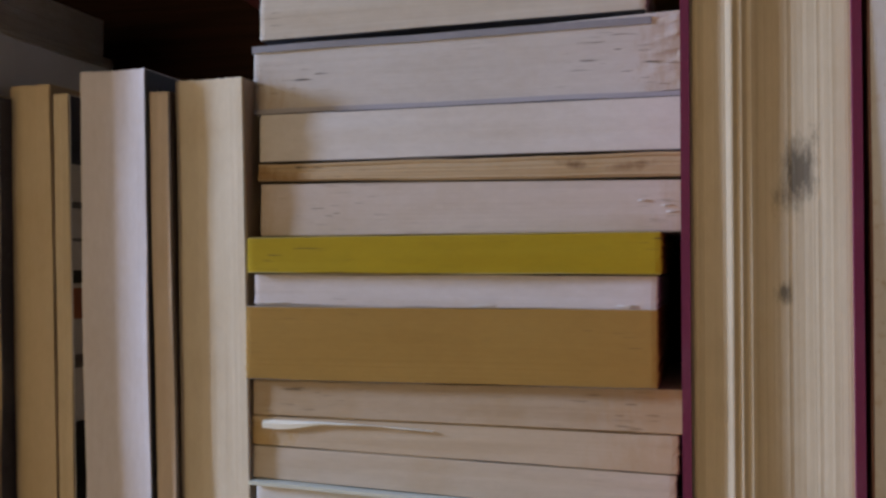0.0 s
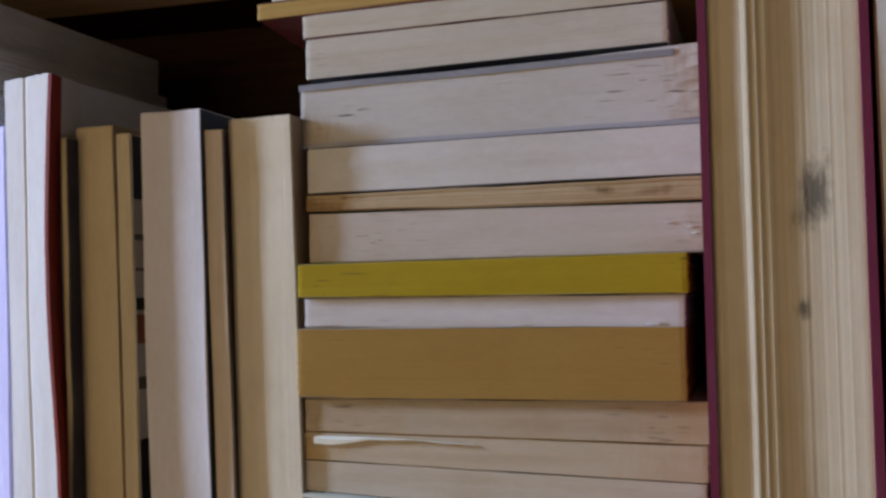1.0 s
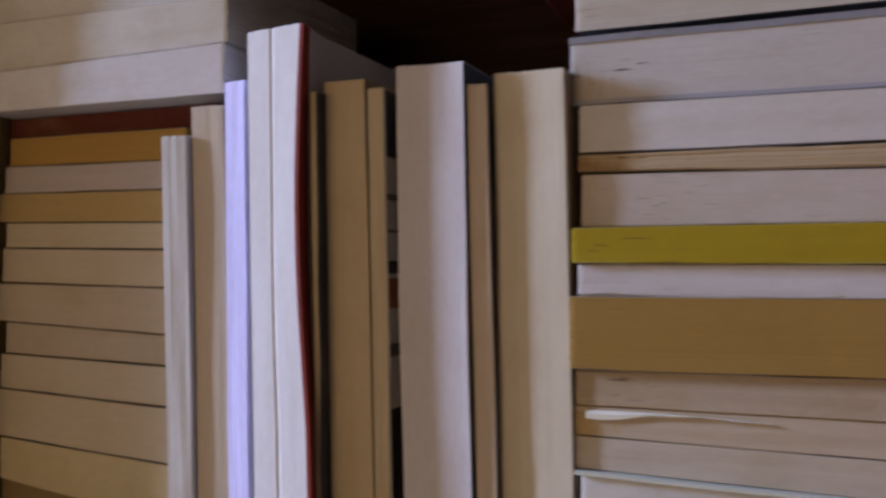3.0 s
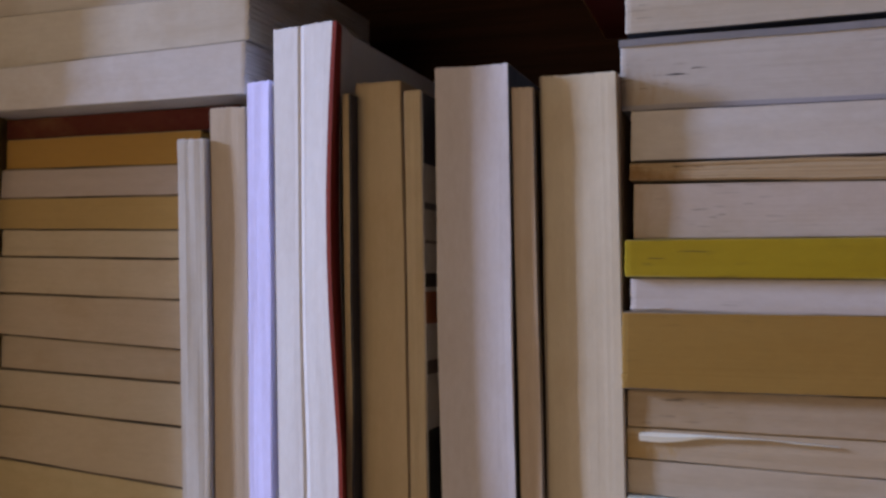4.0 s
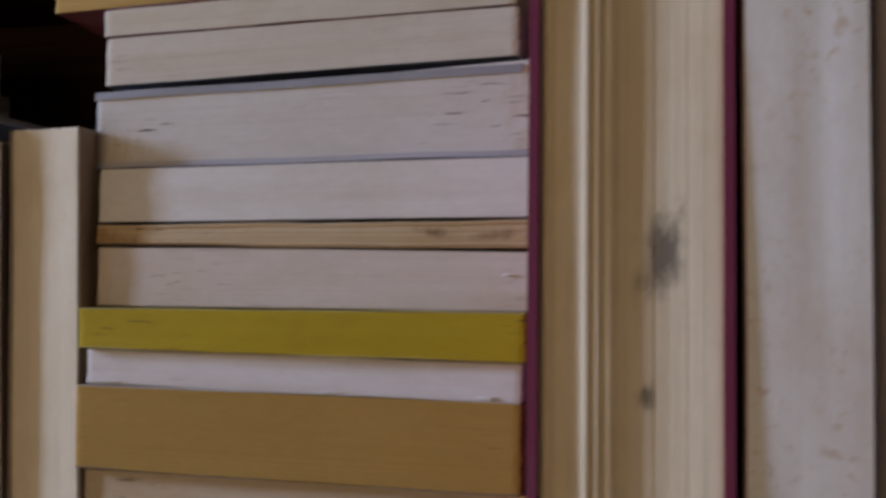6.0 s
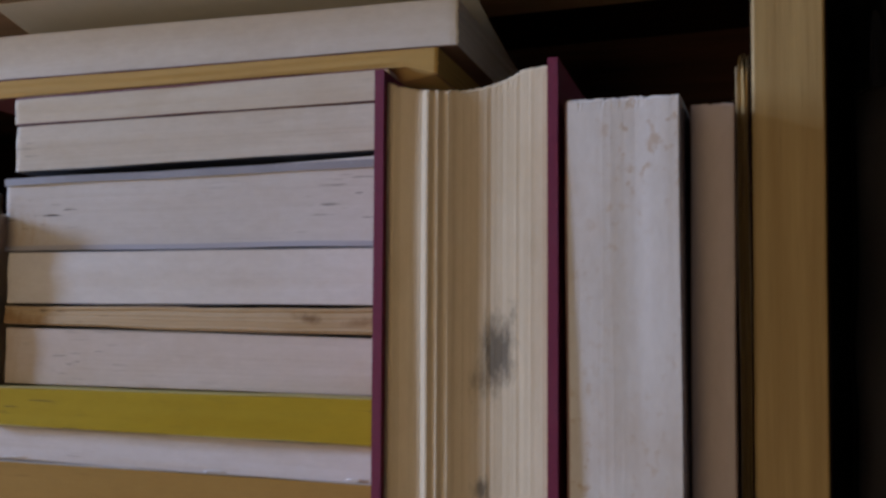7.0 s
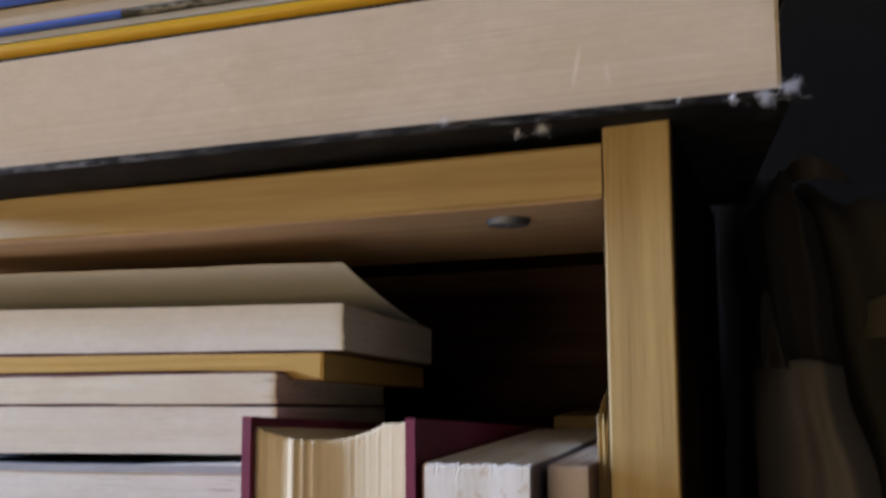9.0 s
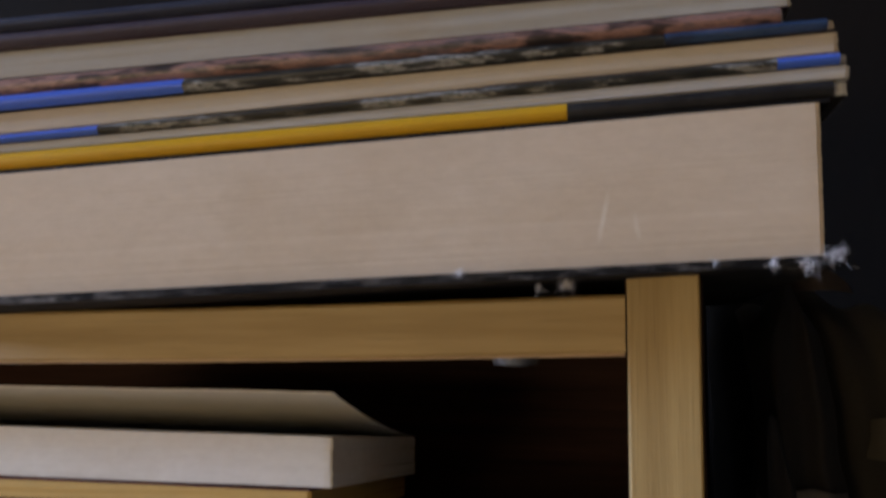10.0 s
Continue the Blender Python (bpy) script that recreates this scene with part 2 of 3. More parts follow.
    for i in range(cols):
        for j in range(deep):
            a, b, c, d = i * n + j, (i + 1) * n + j, (i + 1) * n + j + 1, i * n + j + 1
            bm.faces.new((bot[a], bot[d], bot[c], bot[b]))
            bm.faces.new((top[a], top[b], top[c], top[d]))
    for i in range(cols):
        for j in (0, deep):
            a, b = i * n + j, (i + 1) * n + j
            bm.faces.new((bot[a], bot[b], top[b], top[a]))
    for j in range(deep):
        for i in (0, cols):
            a, b = i * n + j, i * n + j + 1
            bm.faces.new((bot[a], bot[b], top[b], top[a]))


def line(u0, a, u1, b):
    return lambda u: a + (b - a) * (u - u0) / (u1 - u0)


def book(name, label, group, standing, u0, u1, y, depth, ends, paper, cover, cover_low=None, tc=0.0004, over=-0.0005,
         front=lambda k, u: 0.0, jag=0.000018, skew=0.0, seed=1, spine=True, lift=None, rows=None, covers="lh", cols=26, rough_ends=0.0002,
         tl=None, th=None, droop=(0, 0), ripple=0.0, over_high=None, bend=None, warp=0.0, over_u=None):
    """A closed book. ends: low and high bound of its thickness at u0, then at u1."""
    rng = random.Random(seed)
    tl, th = tl or tc, th or tc
    ou = over if over_u is None else over_u
    a0, b0, a1, b1 = ends
    base = swap(((u0 + u1) / 2 if not standing else u0, y + depth / 2, min(a0, a1) if not standing else (a0 + b0) / 2), standing)
    ob = tagged(empty(name, base), label, "book", group)
    du, dv, dw = (base[0], base[1], base[2]) if not standing else (base[2], base[1], base[0])
    u0, u1, y = u0 - du, u1 - du, y - dv
    flat_low, flat_high = line(u0, a0 - dw, u1, a1 - dw), line(u0, b0 - dw, u1, b1 - dw)
    ph = rng.uniform(0, 90)
    sink = (lambda u: bend(u + du)) if bend else (lambda u: 0.0)
    wph, wf = rng.uniform(0, 6), rng.uniform(2.0, 5.0)
    bow = lambda u: warp * (math.sin(wf * (u - u0) / (u1 - u0) + wph) + 0.35 * math.sin(2.7 * wf * (u - u0) / (u1 - u0) + 2 * wph))
    low = lambda u: bow(u) + flat_low(u) - sink(u) + ripple * noise.noise((u * 30, ph, 0.3))
    high = lambda u: bow(u) + flat_high(u) + ripple * noise.noise((u * 34, ph, 5.3))
    bm = bmesh.new()
    block(bm, u0, u1, y + depth - tc * 1.5, lambda u: low(u) + tl, lambda u: high(u) - th, standing, rng,
          lambda k, u: y + front(k, u), rows, jag, cols, skew, rough_ends)
    part("page_block", bm, paper, ob, smooth=False)
    sk = lambda: y - over + rng.uniform(-0.0003, 0.0004)
    for side in covers:
        bm = bmesh.new()
        b = low if side == "l" else (lambda u: high(u) - th)
        thick = tl if side == "l" else th
        sheet(bm, u0 - ou, u1 + ou, sk() if side == "l" or not over_high else y - over_high, y + depth, b, thick, standing, rng, wavy=0.0004 if tc < 0.001 else 0.0001,
              lift=(lift if lift and side == "h" else (lambda u, t: 0.0)))
        part("front_cover" if side == "h" else "back_cover", bm, (cover_low or cover) if side == "l" else cover, ob)
    if spine:
        bm = bmesh.new()
        loft(bm, [[swap((u, y + depth - tc * 1.4 + o, w), standing) for w, o in
                   ((low(u), 0), (low(u), tc * 1.2), (high(u), tc * 1.2), (high(u), 0))] for u in (u0 - ou, (u0 + u1) / 2, u1 + ou)])
        part("spine", bm, cover, ob)
    if droop != (0, 0):
        # the back of the book lies lower than its fore-edge
        for o in ob.children:
            for vert in o.data.vertices:
                k = min(1, max(0, (vert.co.z - low(vert.co.x)) / (high(vert.co.x) - low(vert.co.x))))
                vert.co.z -= (vert.co.y - y) * (droop[0] + (droop[1] - droop[0]) * k)
    return ob


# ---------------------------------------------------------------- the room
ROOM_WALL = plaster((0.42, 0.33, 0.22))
# near black: the shade beyond the bookcase is put into the wall colour
SHADE_WALL = plaster((0.010, 0.0078, 0.0062))
SHADE_WALL.node_tree.nodes["Principled BSDF"].inputs["Specular IOR Level"].default_value = 0.05


def slab(name, x0, x1, y0, y1, z0, z1, mat):
    bm = bmesh.new()
    box(bm, x0, x1, y0, y1, z0, z1)
    return tagged(part(name, bm, mat), kind="structure")


def wall_with_opening(name, axis, at, thick, lo, hi, z0, z1, wlo, whi, wz0, wz1, mat):
    bm = bmesh.new()
    for a, b, c, d in ((lo, wlo, z0, z1), (whi, hi, z0, z1), (wlo, whi, z0, wz0), (wlo, whi, wz1, z1)):
        if axis == "x":
            box(bm, at, at + thick, a, b, c, d)
        else:
            box(bm, a, b, at, at + thick, c, d)
    return tagged(part(name, bm, mat), kind="structure")


# unseen floor, set high and pale to bounce light under the top board
FLOOR_Z, CEIL_Z = -0.46, 1.6
slab("floor", -3.5, 0.9, -3.0, 0.4, FLOOR_Z - 0.1, FLOOR_Z, wood((0.60, 0.42, 0.24), (0.46, 0.31, 0.16), "x"))
slab("ceiling", -3.5, 0.9, -3.0, 0.4, CEIL_Z, CEIL_Z + 0.1, plaster((0.48, 0.41, 0.32)))
slab("wall_north", -3.5, 0.8, 0.30, 0.40, FLOOR_Z, CEIL_Z, SHADE_WALL)
# unseen wall, added close by and dark to stop light bouncing back
slab("wall_east", 0.80, 0.90, -3.0, 0.4, FLOOR_Z, CEIL_Z, SHADE_WALL)
wall_with_opening("wall_west", "x", -3.6, 0.1, -3.0, 0.4, FLOOR_Z, CEIL_Z, -1.0, -0.53, 0.5, 1.36, ROOM_WALL)
# its opening is made for the added fill lamp; no window is known there
wall_with_opening("wall_south", "y", -3.1, 0.1, -3.5, 0.9, FLOOR_Z, CEIL_Z, -1.7, -0.3, -0.40, 0.27, ROOM_WALL)


# ---------------------------------------------------------------- the bookcase
XL, XR = -0.436, 0.2055          # inner faces of its two sides
FRONT, BACKY = -0.013, 0.205
BASE_Z = -0.118                  # upper face of the shelf that the books stand on


def sag(x):
    return 0.2202 - 0.0042 * (1 - ((x + 0.112) / 0.3165) ** 2)


def bookcase():
    ob = tagged(empty("bookcase", (-0.11, 0.09, FLOOR_Z)), "light varnished wooden bookcase with a sagging top board", "bookcase")
    o = Vector((-0.11, 0.09, FLOOR_Z))

    def put(name, bm, mat, label=""):
        bmesh.ops.translate(bm, verts=bm.verts[:], vec=-o)
        return part(name, bm, mat, ob, label)

    for name, a, b in (("side_panel", XR, XR + 0.0207), ("side_panel", XL - 0.020, XL)):
        bm = bmesh.new()
        box(bm, a, b, FRONT, BACKY + 0.008, FLOOR_Z, 0.2432, 0.0008)
        put(name, bm, WOOD_Z)
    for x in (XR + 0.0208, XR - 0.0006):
        # thin dark sheets added as painted shade on the side's broad faces
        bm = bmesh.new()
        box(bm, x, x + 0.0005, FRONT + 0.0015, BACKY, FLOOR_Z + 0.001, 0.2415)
        put("side_veneer", bm, SIDE_SHADE, "dark sheet painted as shade on the side panel")
    bm = bmesh.new()
    rings = []
    for i in range(41):
        x = XL + 0.0005 + (XR - XL - 0.001) * i / 40
        z = sag(x)
        rings.append([(x, FRONT + 0.0016, z), (x, FRONT + 0.0006, z + 0.001), (x, FRONT + 0.0004, z + 0.0160), (x, FRONT + 0.0014, z + 0.0170),
                      (x, 0.138, z + 0.0170), (x, 0.138, z)])
    loft(bm, rings)
    put("top_board", bm, WOOD_X, "sagging board with a lacquered front edge")
    # the rear strip is added: painted shade for the unlit space behind the board
    for name, y0, y1, dz, thick, mat, what in (("board_underside", FRONT + 0.0022, 0.1378, -0.0006, 0.0005, RAW_WOOD, "unvarnished underside of the board"),
                                               ("rear_board", 0.1385, BACKY, 0.0, 0.0160, BACK_WOOD, "dark strip added for the unlit rear")):
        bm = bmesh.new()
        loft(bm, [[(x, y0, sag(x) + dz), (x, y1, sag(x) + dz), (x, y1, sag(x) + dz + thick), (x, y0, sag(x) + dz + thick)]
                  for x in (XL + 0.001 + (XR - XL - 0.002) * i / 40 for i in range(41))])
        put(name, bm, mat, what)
    for z in (BASE_Z, FLOOR_Z + 0.07):
        bm = bmesh.new()
        box(bm, XL + 0.0005, XR - 0.0005, FRONT, BACKY, z - 0.018, z, 0.0008)
        put("shelf_board", bm, WOOD_X)
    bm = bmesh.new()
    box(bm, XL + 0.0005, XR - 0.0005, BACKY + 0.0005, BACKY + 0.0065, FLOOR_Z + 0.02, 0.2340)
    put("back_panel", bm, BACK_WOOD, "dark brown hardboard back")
    # metal fitting let into the underside of the top board
    bm = bmesh.new()
    z = sag(0.170)
    fit_at = (0.1670, 0.0170)
    bmesh.ops.create_cone(bm, cap_ends=True, segments=28, radius1=0.0070, radius2=0.0080, depth=0.0026, matrix=pose(*fit_at, z - 0.0016))
    for turn in (35, 125):
        # the cross of its slot, a little proud
        bmesh.ops.create_cube(bm, size=1, matrix=pose(*fit_at, z - 0.0030, 0, 0, turn) @ Matrix.Diagonal((0.008, 0.0012, 0.0006, 1)))
    put("shelf_fitting", bm, METAL, "round metal fitting")
    return ob


bookcase()

# ---------------------------------------------------------------- the lying stack in the middle
STACK = "books in the lying stack"


def lying(label, x0, x1, zl0, zl1, zr0, zr1, y, depth, paper, cover, seed, group=STACK, **more):
    more.setdefault("ripple", 0.00025)
    return book("paperback_book", label, group, False, x0, x1, y, depth, (zl0, zl1, zr0, zr1), paper, cover, seed=seed, **more)


WHITE_C = card((0.62, 0.60, 0.55))
DARK_C = card((0.05, 0.05, 0.055))
RED_C = card((0.10, 0.014, 0.014))
# from the bottom up
lying("white-edged book with pale covers in the lying stack", -0.087, 0.090, -0.1175, -0.1005, -0.1175, -0.0985, 0.005, 0.11, page_paper((0.6, 0.56, 0.48)), WHITE_C, 11)
lying("white-edged paperback with worn pale covers at the stack's foot", -0.084, 0.092, -0.1000, -0.0775, -0.0980, -0.0805, 0.003, 0.115, page_paper((0.68, 0.66, 0.63)), WHITE_C, 12, tc=0.001, over=0.002)
lying("bright white-edged book with thick pale cover lips", -0.085, 0.093, -0.0770, -0.0595, -0.0800, -0.0648, 0.002, 0.115, page_paper((0.70, 0.69, 0.66), marks=0.3), card((0.62, 0.66, 0.58)), 13, tc=0.0014, over=0.0024)
lying("cream-edged paperback with tanned pages", -0.0905, 0.0895, -0.0590, -0.0452, -0.0643, -0.0483, 0.0055, 0.108, page_paper((0.58, 0.50, 0.40), marks=0.2), card((0.5, 0.42, 0.3)), 14, tl=0.0002, th=0.0002)
# yellowish end next to the standing row: browning plus painted shade
torn = lying("tan-edged paperback with a torn pale cover", -0.0905, 0.0905, -0.0448, -0.0322, -0.0479, -0.0328, 0.0055, 0.108, page_paper((0.56, 0.46, 0.34), marks=0.3, fox=0.4, stains_and_shade=((-0.088, 0.006, 0.020, 0.012, 0, 0.6, (0.48, 0.30, 0.08)), (0.085, 0.006, 0.03, 0.02, 0, 0.4, (0.46, 0.31, 0.16)))), card((0.45, 0.34, 0.2)), 15, tl=0.0002)
lying("tan-edged paperback with browned and nicked pages", -0.0885, 0.0945, -0.0318, -0.0172, -0.0324, -0.0152, 0.005, 0.108, page_paper((0.50, 0.40, 0.29), streak=0.3, marks=0.8, fox=0.45, stains_and_shade=((0.085, 0.006, 0.030, 0.03, 0, 0.45, (0.45, 0.29, 0.13)),)), card((0.55, 0.43, 0.28)), 16)
lying("thick brown-edged paperback with nicked pages", -0.0900, 0.0830, -0.0166, 0.0149, -0.0148, 0.0158, 0.001, 0.105, page_paper((0.37, 0.225, 0.060), streak=0.2, marks=0.7, fox=0.25, foxcol=(0.25, 0.12, 0.03)), card((0.45, 0.40, 0.34)), 17, cover_low=card((0.12, 0.10, 0.08)))
chipped = lying("thin white-edged paperback with a chipped lower cover", -0.0870, 0.0828, 0.0153, 0.0286, 0.0150, 0.0286, 0.003, 0.105, page_paper((0.64, 0.60, 0.59), streak=0.15, marks=0.8, fox=0.1), card((0.55, 0.52, 0.5)), 18, tl=0.0006)
lying("paperback with mustard-yellow sprayed edges", -0.0890, 0.0845, 0.0290, 0.0441, 0.0290, 0.0455, 0.0, 0.105, page_paper((0.40, 0.29, 0.018), streak=0.15, marks=0.9, fox=0.2, foxcol=(0.25, 0.15, 0.02)), card((0.40, 0.33, 0.10)), 19)
# tan end beside the beige book: its cast shade tinted over browned paper
pink = lying("pinkish-cream-edged paperback with a chipped corner", -0.0865, 0.0950, 0.0447, 0.0677, 0.0459, 0.0660, 0.0075, 0.108, page_paper((0.60, 0.53, 0.48), streak=0.12, marks=1.0, stains_and_shade=((0.092, 0.010, 0.014, 0.03, 0, 0.5, (0.46, 0.33, 0.2)), (-0.092, 0.012, 0.010, 0.03, 0, 0.4, (0.42, 0.30, 0.16)))), card((0.4, 0.33, 0.25)), 20)
lying("thin browned paperback with wavy crumpled pages", -0.0885, 0.0960, 0.0684, 0.0764, 0.0668, 0.0768, 0.0085, 0.108, page_paper((0.52, 0.39, 0.24), streak=0.4, marks=1.0, fox=0.6, stains_and_shade=((-0.085, 0.004, 0.022, 0.004, 8, 0.7, (0.26, 0.14, 0.05)), (0.046, 0.006, 0.007, 0.0022, 10, 0.8, (0.16, 0.09, 0.04)), (0.068, 0.005, 0.012, 0.002, -6, 0.6, (0.2, 0.11, 0.05)))), card((0.16, 0.11, 0.07)), 21, jag=0.0004, ripple=0.0009, droop=(0.005, 0.01))
lying("white-edged paperback with clean pale pages", -0.0880, 0.0960, 0.0772, 0.0984, 0.0778, 0.0992, 0.0095, 0.108, page_paper((0.66, 0.63, 0.60), streak=0.1, fox=0.1), card((0.16, 0.15, 0.15)), 22, droop=(0.012, 0.022), th=0.0006)
# low tan corner by the beige book mixes browning with painted shadow
scuffed = lying("grey-white-edged paperback with a scuffed grey cover", -0.0930, 0.0960, 0.0990, 0.1292, 0.0996, 0.1322, 0.0135, 0.11, page_paper((0.61, 0.58, 0.55), streak=0.2, marks=1.0, fox=0.2, stains_and_shade=((0.094, 0.014, 0.020, 0.04, 0, 0.6, (0.44, 0.32, 0.2)), (-0.095, 0.006, 0.022, 0.012, 0, 0.45, (0.44, 0.31, 0.17)))), card((0.27, 0.27, 0.30), wear=0.6), 23, cover_low=card((0.40, 0.39, 0.43)), tl=0.0020, th=0.0030, droop=(0.024, 0.036), over=0.0006)
lying("cream-edged paperback with a curled dark lower cover", -0.0915, 0.0775, 0.1322, 0.1519, 0.1352, 0.1533, 0.0165, 0.108, page_paper((0.62, 0.57, 0.49), streak=0.25, marks=0.5), card((0.3, 0.2, 0.14)), 24, cover_low=DARK_C, droop=(0.04, 0.05))
lying("cream-edged paperback with a dark red-brown cover", -0.0935, 0.0765, 0.1523, 0.1640, 0.1537, 0.1662, 0.0175, 0.108, page_paper((0.63, 0.57, 0.47), streak=0.25, marks=0.5), card((0.16, 0.06, 0.05)), 25, droop=(0.05, 0.056), th=0.0008)
lying("thin yellowed book with a dark red cover, bent over the pile", -0.119, 0.0950, 0.1644, 0.1727, 0.1668, 0.1731, 0.0195, 0.11, page_paper((0.52, 0.34, 0.11), streak=0.3, fox=0.25), RED_C, 26, droop=(0.056, 0.06), bend=lambda x: 0.0042 * max(0.0, (x - 0.076) / 0.019) ** 1.6, cols=40)
# top book: its upper cover and first pages curl up at the fore-edge
lying("white-edged book with its upper cover curled open", -0.112, 0.1020, 0.1731, 0.1925, 0.1735, 0.1915, 0.0215, 0.10, page_paper((0.70, 0.67, 0.61), streak=0.15, fox=0.12), card((0.66, 0.64, 0.58), wear=0.1), 27,
      lift=lambda u, t: 0.0150 * (1 - t) ** 1.5, cover_low=card((0.2, 0.12, 0.08)), droop=(0.06, 0.075))


for o in scuffed.children:
    # its pages fan upwards at the far end, past the cover that stops short
    for vert in o.data.vertices:
        x = vert.co.x + scuffed.location.x
        if o.name.startswith("front_cover"):
            vert.co.x = min(x, 0.0795 + 0.0004 * math.sin(vert.co.y * 300)) - scuffed.location.x
            vert.co.z -= 0.0003
        elif o.name.startswith("page_block"):
            k = max(0.0, (x - 0.076) / 0.02) ** 1.3
            h = max(0.0, vert.co.z) / 0.032
            vert.co.z += (0.0048 * h + 0.0016 * h * h * math.sin(40 * h)) * k
            vert.co.y += 0.0016 * k * noise.noise((h * 9, k * 2, 3.1))


def torn_strip():
    """A torn lip of the pale cover that hangs over the page edges."""
    o = torn.matrix_world.translation
    top = lambda f: -0.0338 + 0.0010 * math.sin(f * 2.6) - 0.0022 * f
    step = lambda f: 1 / (1 + math.exp((f - 0.33) * 26))
    wide = lambda f: (0.0022 + 0.0008 * math.sin(f * 9 + 0.6)) * step(f) + max(0.0002, 0.0013 * (1 - f) + 0.0003 * math.sin(f * 17)) * (1 - step(f) * 0.4)
    bm = bmesh.new()
    rings = []
    for i in range(29):
        f = i / 28
        x, z, w = -0.0835 + 0.076 * f, top(f), wide(f)
        rings.append([(x - o.x, yy - o.y, zz - o.z) for yy, zz in ((0.0040, z - w), (0.0037, z - w * 0.4), (0.0046, z), (0.0052, z), (0.0050, z - w))])
    loft(bm, rings)
    part("torn_cover_lip", bm, card((0.82, 0.82, 0.72), wear=0.15), piece_of(torn, "front_cover"), "torn white lip of card")


torn_strip()


def flakes(ob, x, y, z, spread, n, seed):
    """Small torn page corners that stick out of the page edges."""
    rng = random.Random(seed)
    o = ob.matrix_world.translation
    torn_mat = card((0.62, 0.60, 0.58), wear=0.2)
    for _ in range(n):
        bm = bmesh.new()
        cx, cz = x + rng.gauss(0, 0.004), z + rng.uniform(-spread, spread)
        w, h, out = rng.uniform(0.003, 0.008), rng.uniform(0.0002, 0.0006), rng.uniform(0.0003, 0.0008)
        loft(bm, [[(cx + w * f - o.x, y - out * math.sin(f * 3.1) - o.y + d, cz + h * (f - 0.5) * rng.uniform(0.5, 1) - o.z + e) for d, e in ((0, 0), (0.0009, 0), (0.0009, 0.00025 + h * (1 - f)), (0, 0.00025 + h * (1 - f)))]
                  for f in (0.0, 0.35, 0.7, 1.0)])
        part("torn_page_corner", bm, torn_mat, ob, "small torn page corner")


flakes(chipped, -0.082, 0.0027, 0.0163, 0.0003, 2, 3)
flakes(chipped, 0.010, 0.0027, 0.0160, 0.0003, 2, 4)
flakes(chipped, 0.072, 0.0027, 0.0164, 0.0003, 3, 5)
flakes(pink, 0.082, 0.0073, 0.0560, 0.0028, 3, 6)

# ---------------------------------------------------------------- the standing books
ROW = "row of standing books"


def upright(label, x0, x1, top, y, depth, paper, cover, seed, lean=0.0065, bottom=BASE_Z + 0.0006, group=ROW, name="paperback_book", **more):
    """lean: how far the foot stands to the right of the top."""
    more.setdefault("warp", 0.0004)
    return book(name, label, group, True, bottom, top, y, depth, (x0 + lean, x1 + lean, x0, x1), paper, cover, seed=seed, **more)


def fold(d, at):
    """A fore-edge that is set back by d along one line through its thickness, and rises softly to both sides."""
    return lambda k, u: d * (1 - math.sqrt((k - at) ** 2 + 0.0022) / max(at, 1 - at))


V = "x"
upright("thin white-edged book with separate page gatherings", -0.3000, -0.2845, 0.0925, -0.002, 0.12, page_paper((0.64, 0.62, 0.58), V, 0.3), card((0.5, 0.48, 0.45)), 31, jag=0.00003)
upright("cream-edged paperback with plain covers", -0.2842, -0.2652, 0.1072, 0.0012, 0.12, page_paper((0.60, 0.51, 0.40), V, 0.2), card((0.5, 0.42, 0.34)), 32)
upright("bright bluish-white booklet with smooth edges", -0.2648, -0.2512, 0.1180, 0.000, 0.13, page_paper((0.68, 0.66, 0.98), V, 0.03, 0.0), card((0.7, 0.7, 0.85)), 33, jag=0.00003, front=lambda k, u: -0.003 * k)
tall = upright("tall white-edged book with a dark red hinge and white cover", -0.2510, -0.2170, 0.1398, -0.007, 0.155, page_paper((0.72, 0.70, 0.69), V, 0.2, 0.1), card((0.27, 0.03, 0.018)), 34, cover_low=card((0.6, 0.58, 0.56)), warp=0.0, lean=0.0075, jag=0.00002, th=0.0020, over_high=0.0086, front=lambda k, u: -0.008 * k + 0.0007 * math.exp(-((k - 0.47) / 0.03) ** 2))
upright("thin tan-edged paperback with a dark cover", -0.2124, -0.2080, 0.1088, -0.0085, 0.12, page_paper((0.58, 0.46, 0.29), V, 0.2), card((0.03, 0.03, 0.045), wear=0.7), 35, th=0.0009, over_high=0.0006)
upright("tan-edged paperback with a worn cover", -0.2082, -0.1862, 0.1145, -0.002, 0.12, page_paper((0.57, 0.46, 0.30), V, 0.2), card((0.4, 0.3, 0.2)), 36, front=fold(0.0012, 0.25))
picture = upright("thin cream-edged book with a picture cover", -0.1858, -0.1775, 0.1100, -0.001, 0.125, page_paper((0.60, 0.50, 0.34), V, 0.2), card((0.58, 0.55, 0.54), 0.4, 0.5), 37, warp=0.0)
upright("pale-edged book with a dark blue-black cover", -0.1710, -0.1378, 0.1192, -0.0022, 0.13, page_paper((0.64, 0.60, 0.60), V, 0.12, 0.15), card((0.04, 0.045, 0.055)), 38, th=0.0006, front=fold(0.0025, 0.47), cover_low=card((0.62, 0.58, 0.54)))
upright("thin pinkish-tan-edged paperback, slightly warped", -0.1372, -0.1268, 0.1090, 0.0005, 0.12, page_paper((0.61, 0.51, 0.41), V, 0.25), card((0.12, 0.09, 0.07)), 39, th=0.0008)
upright("cream-edged thick paperback with a beige cover", -0.1258, -0.0930, 0.1140, 0.0025, 0.12, page_paper((0.66, 0.58, 0.44), V, 0.15), card((0.40, 0.33, 0.25)), 40, th=0.0007, front=fold(0.0026, 0.27))


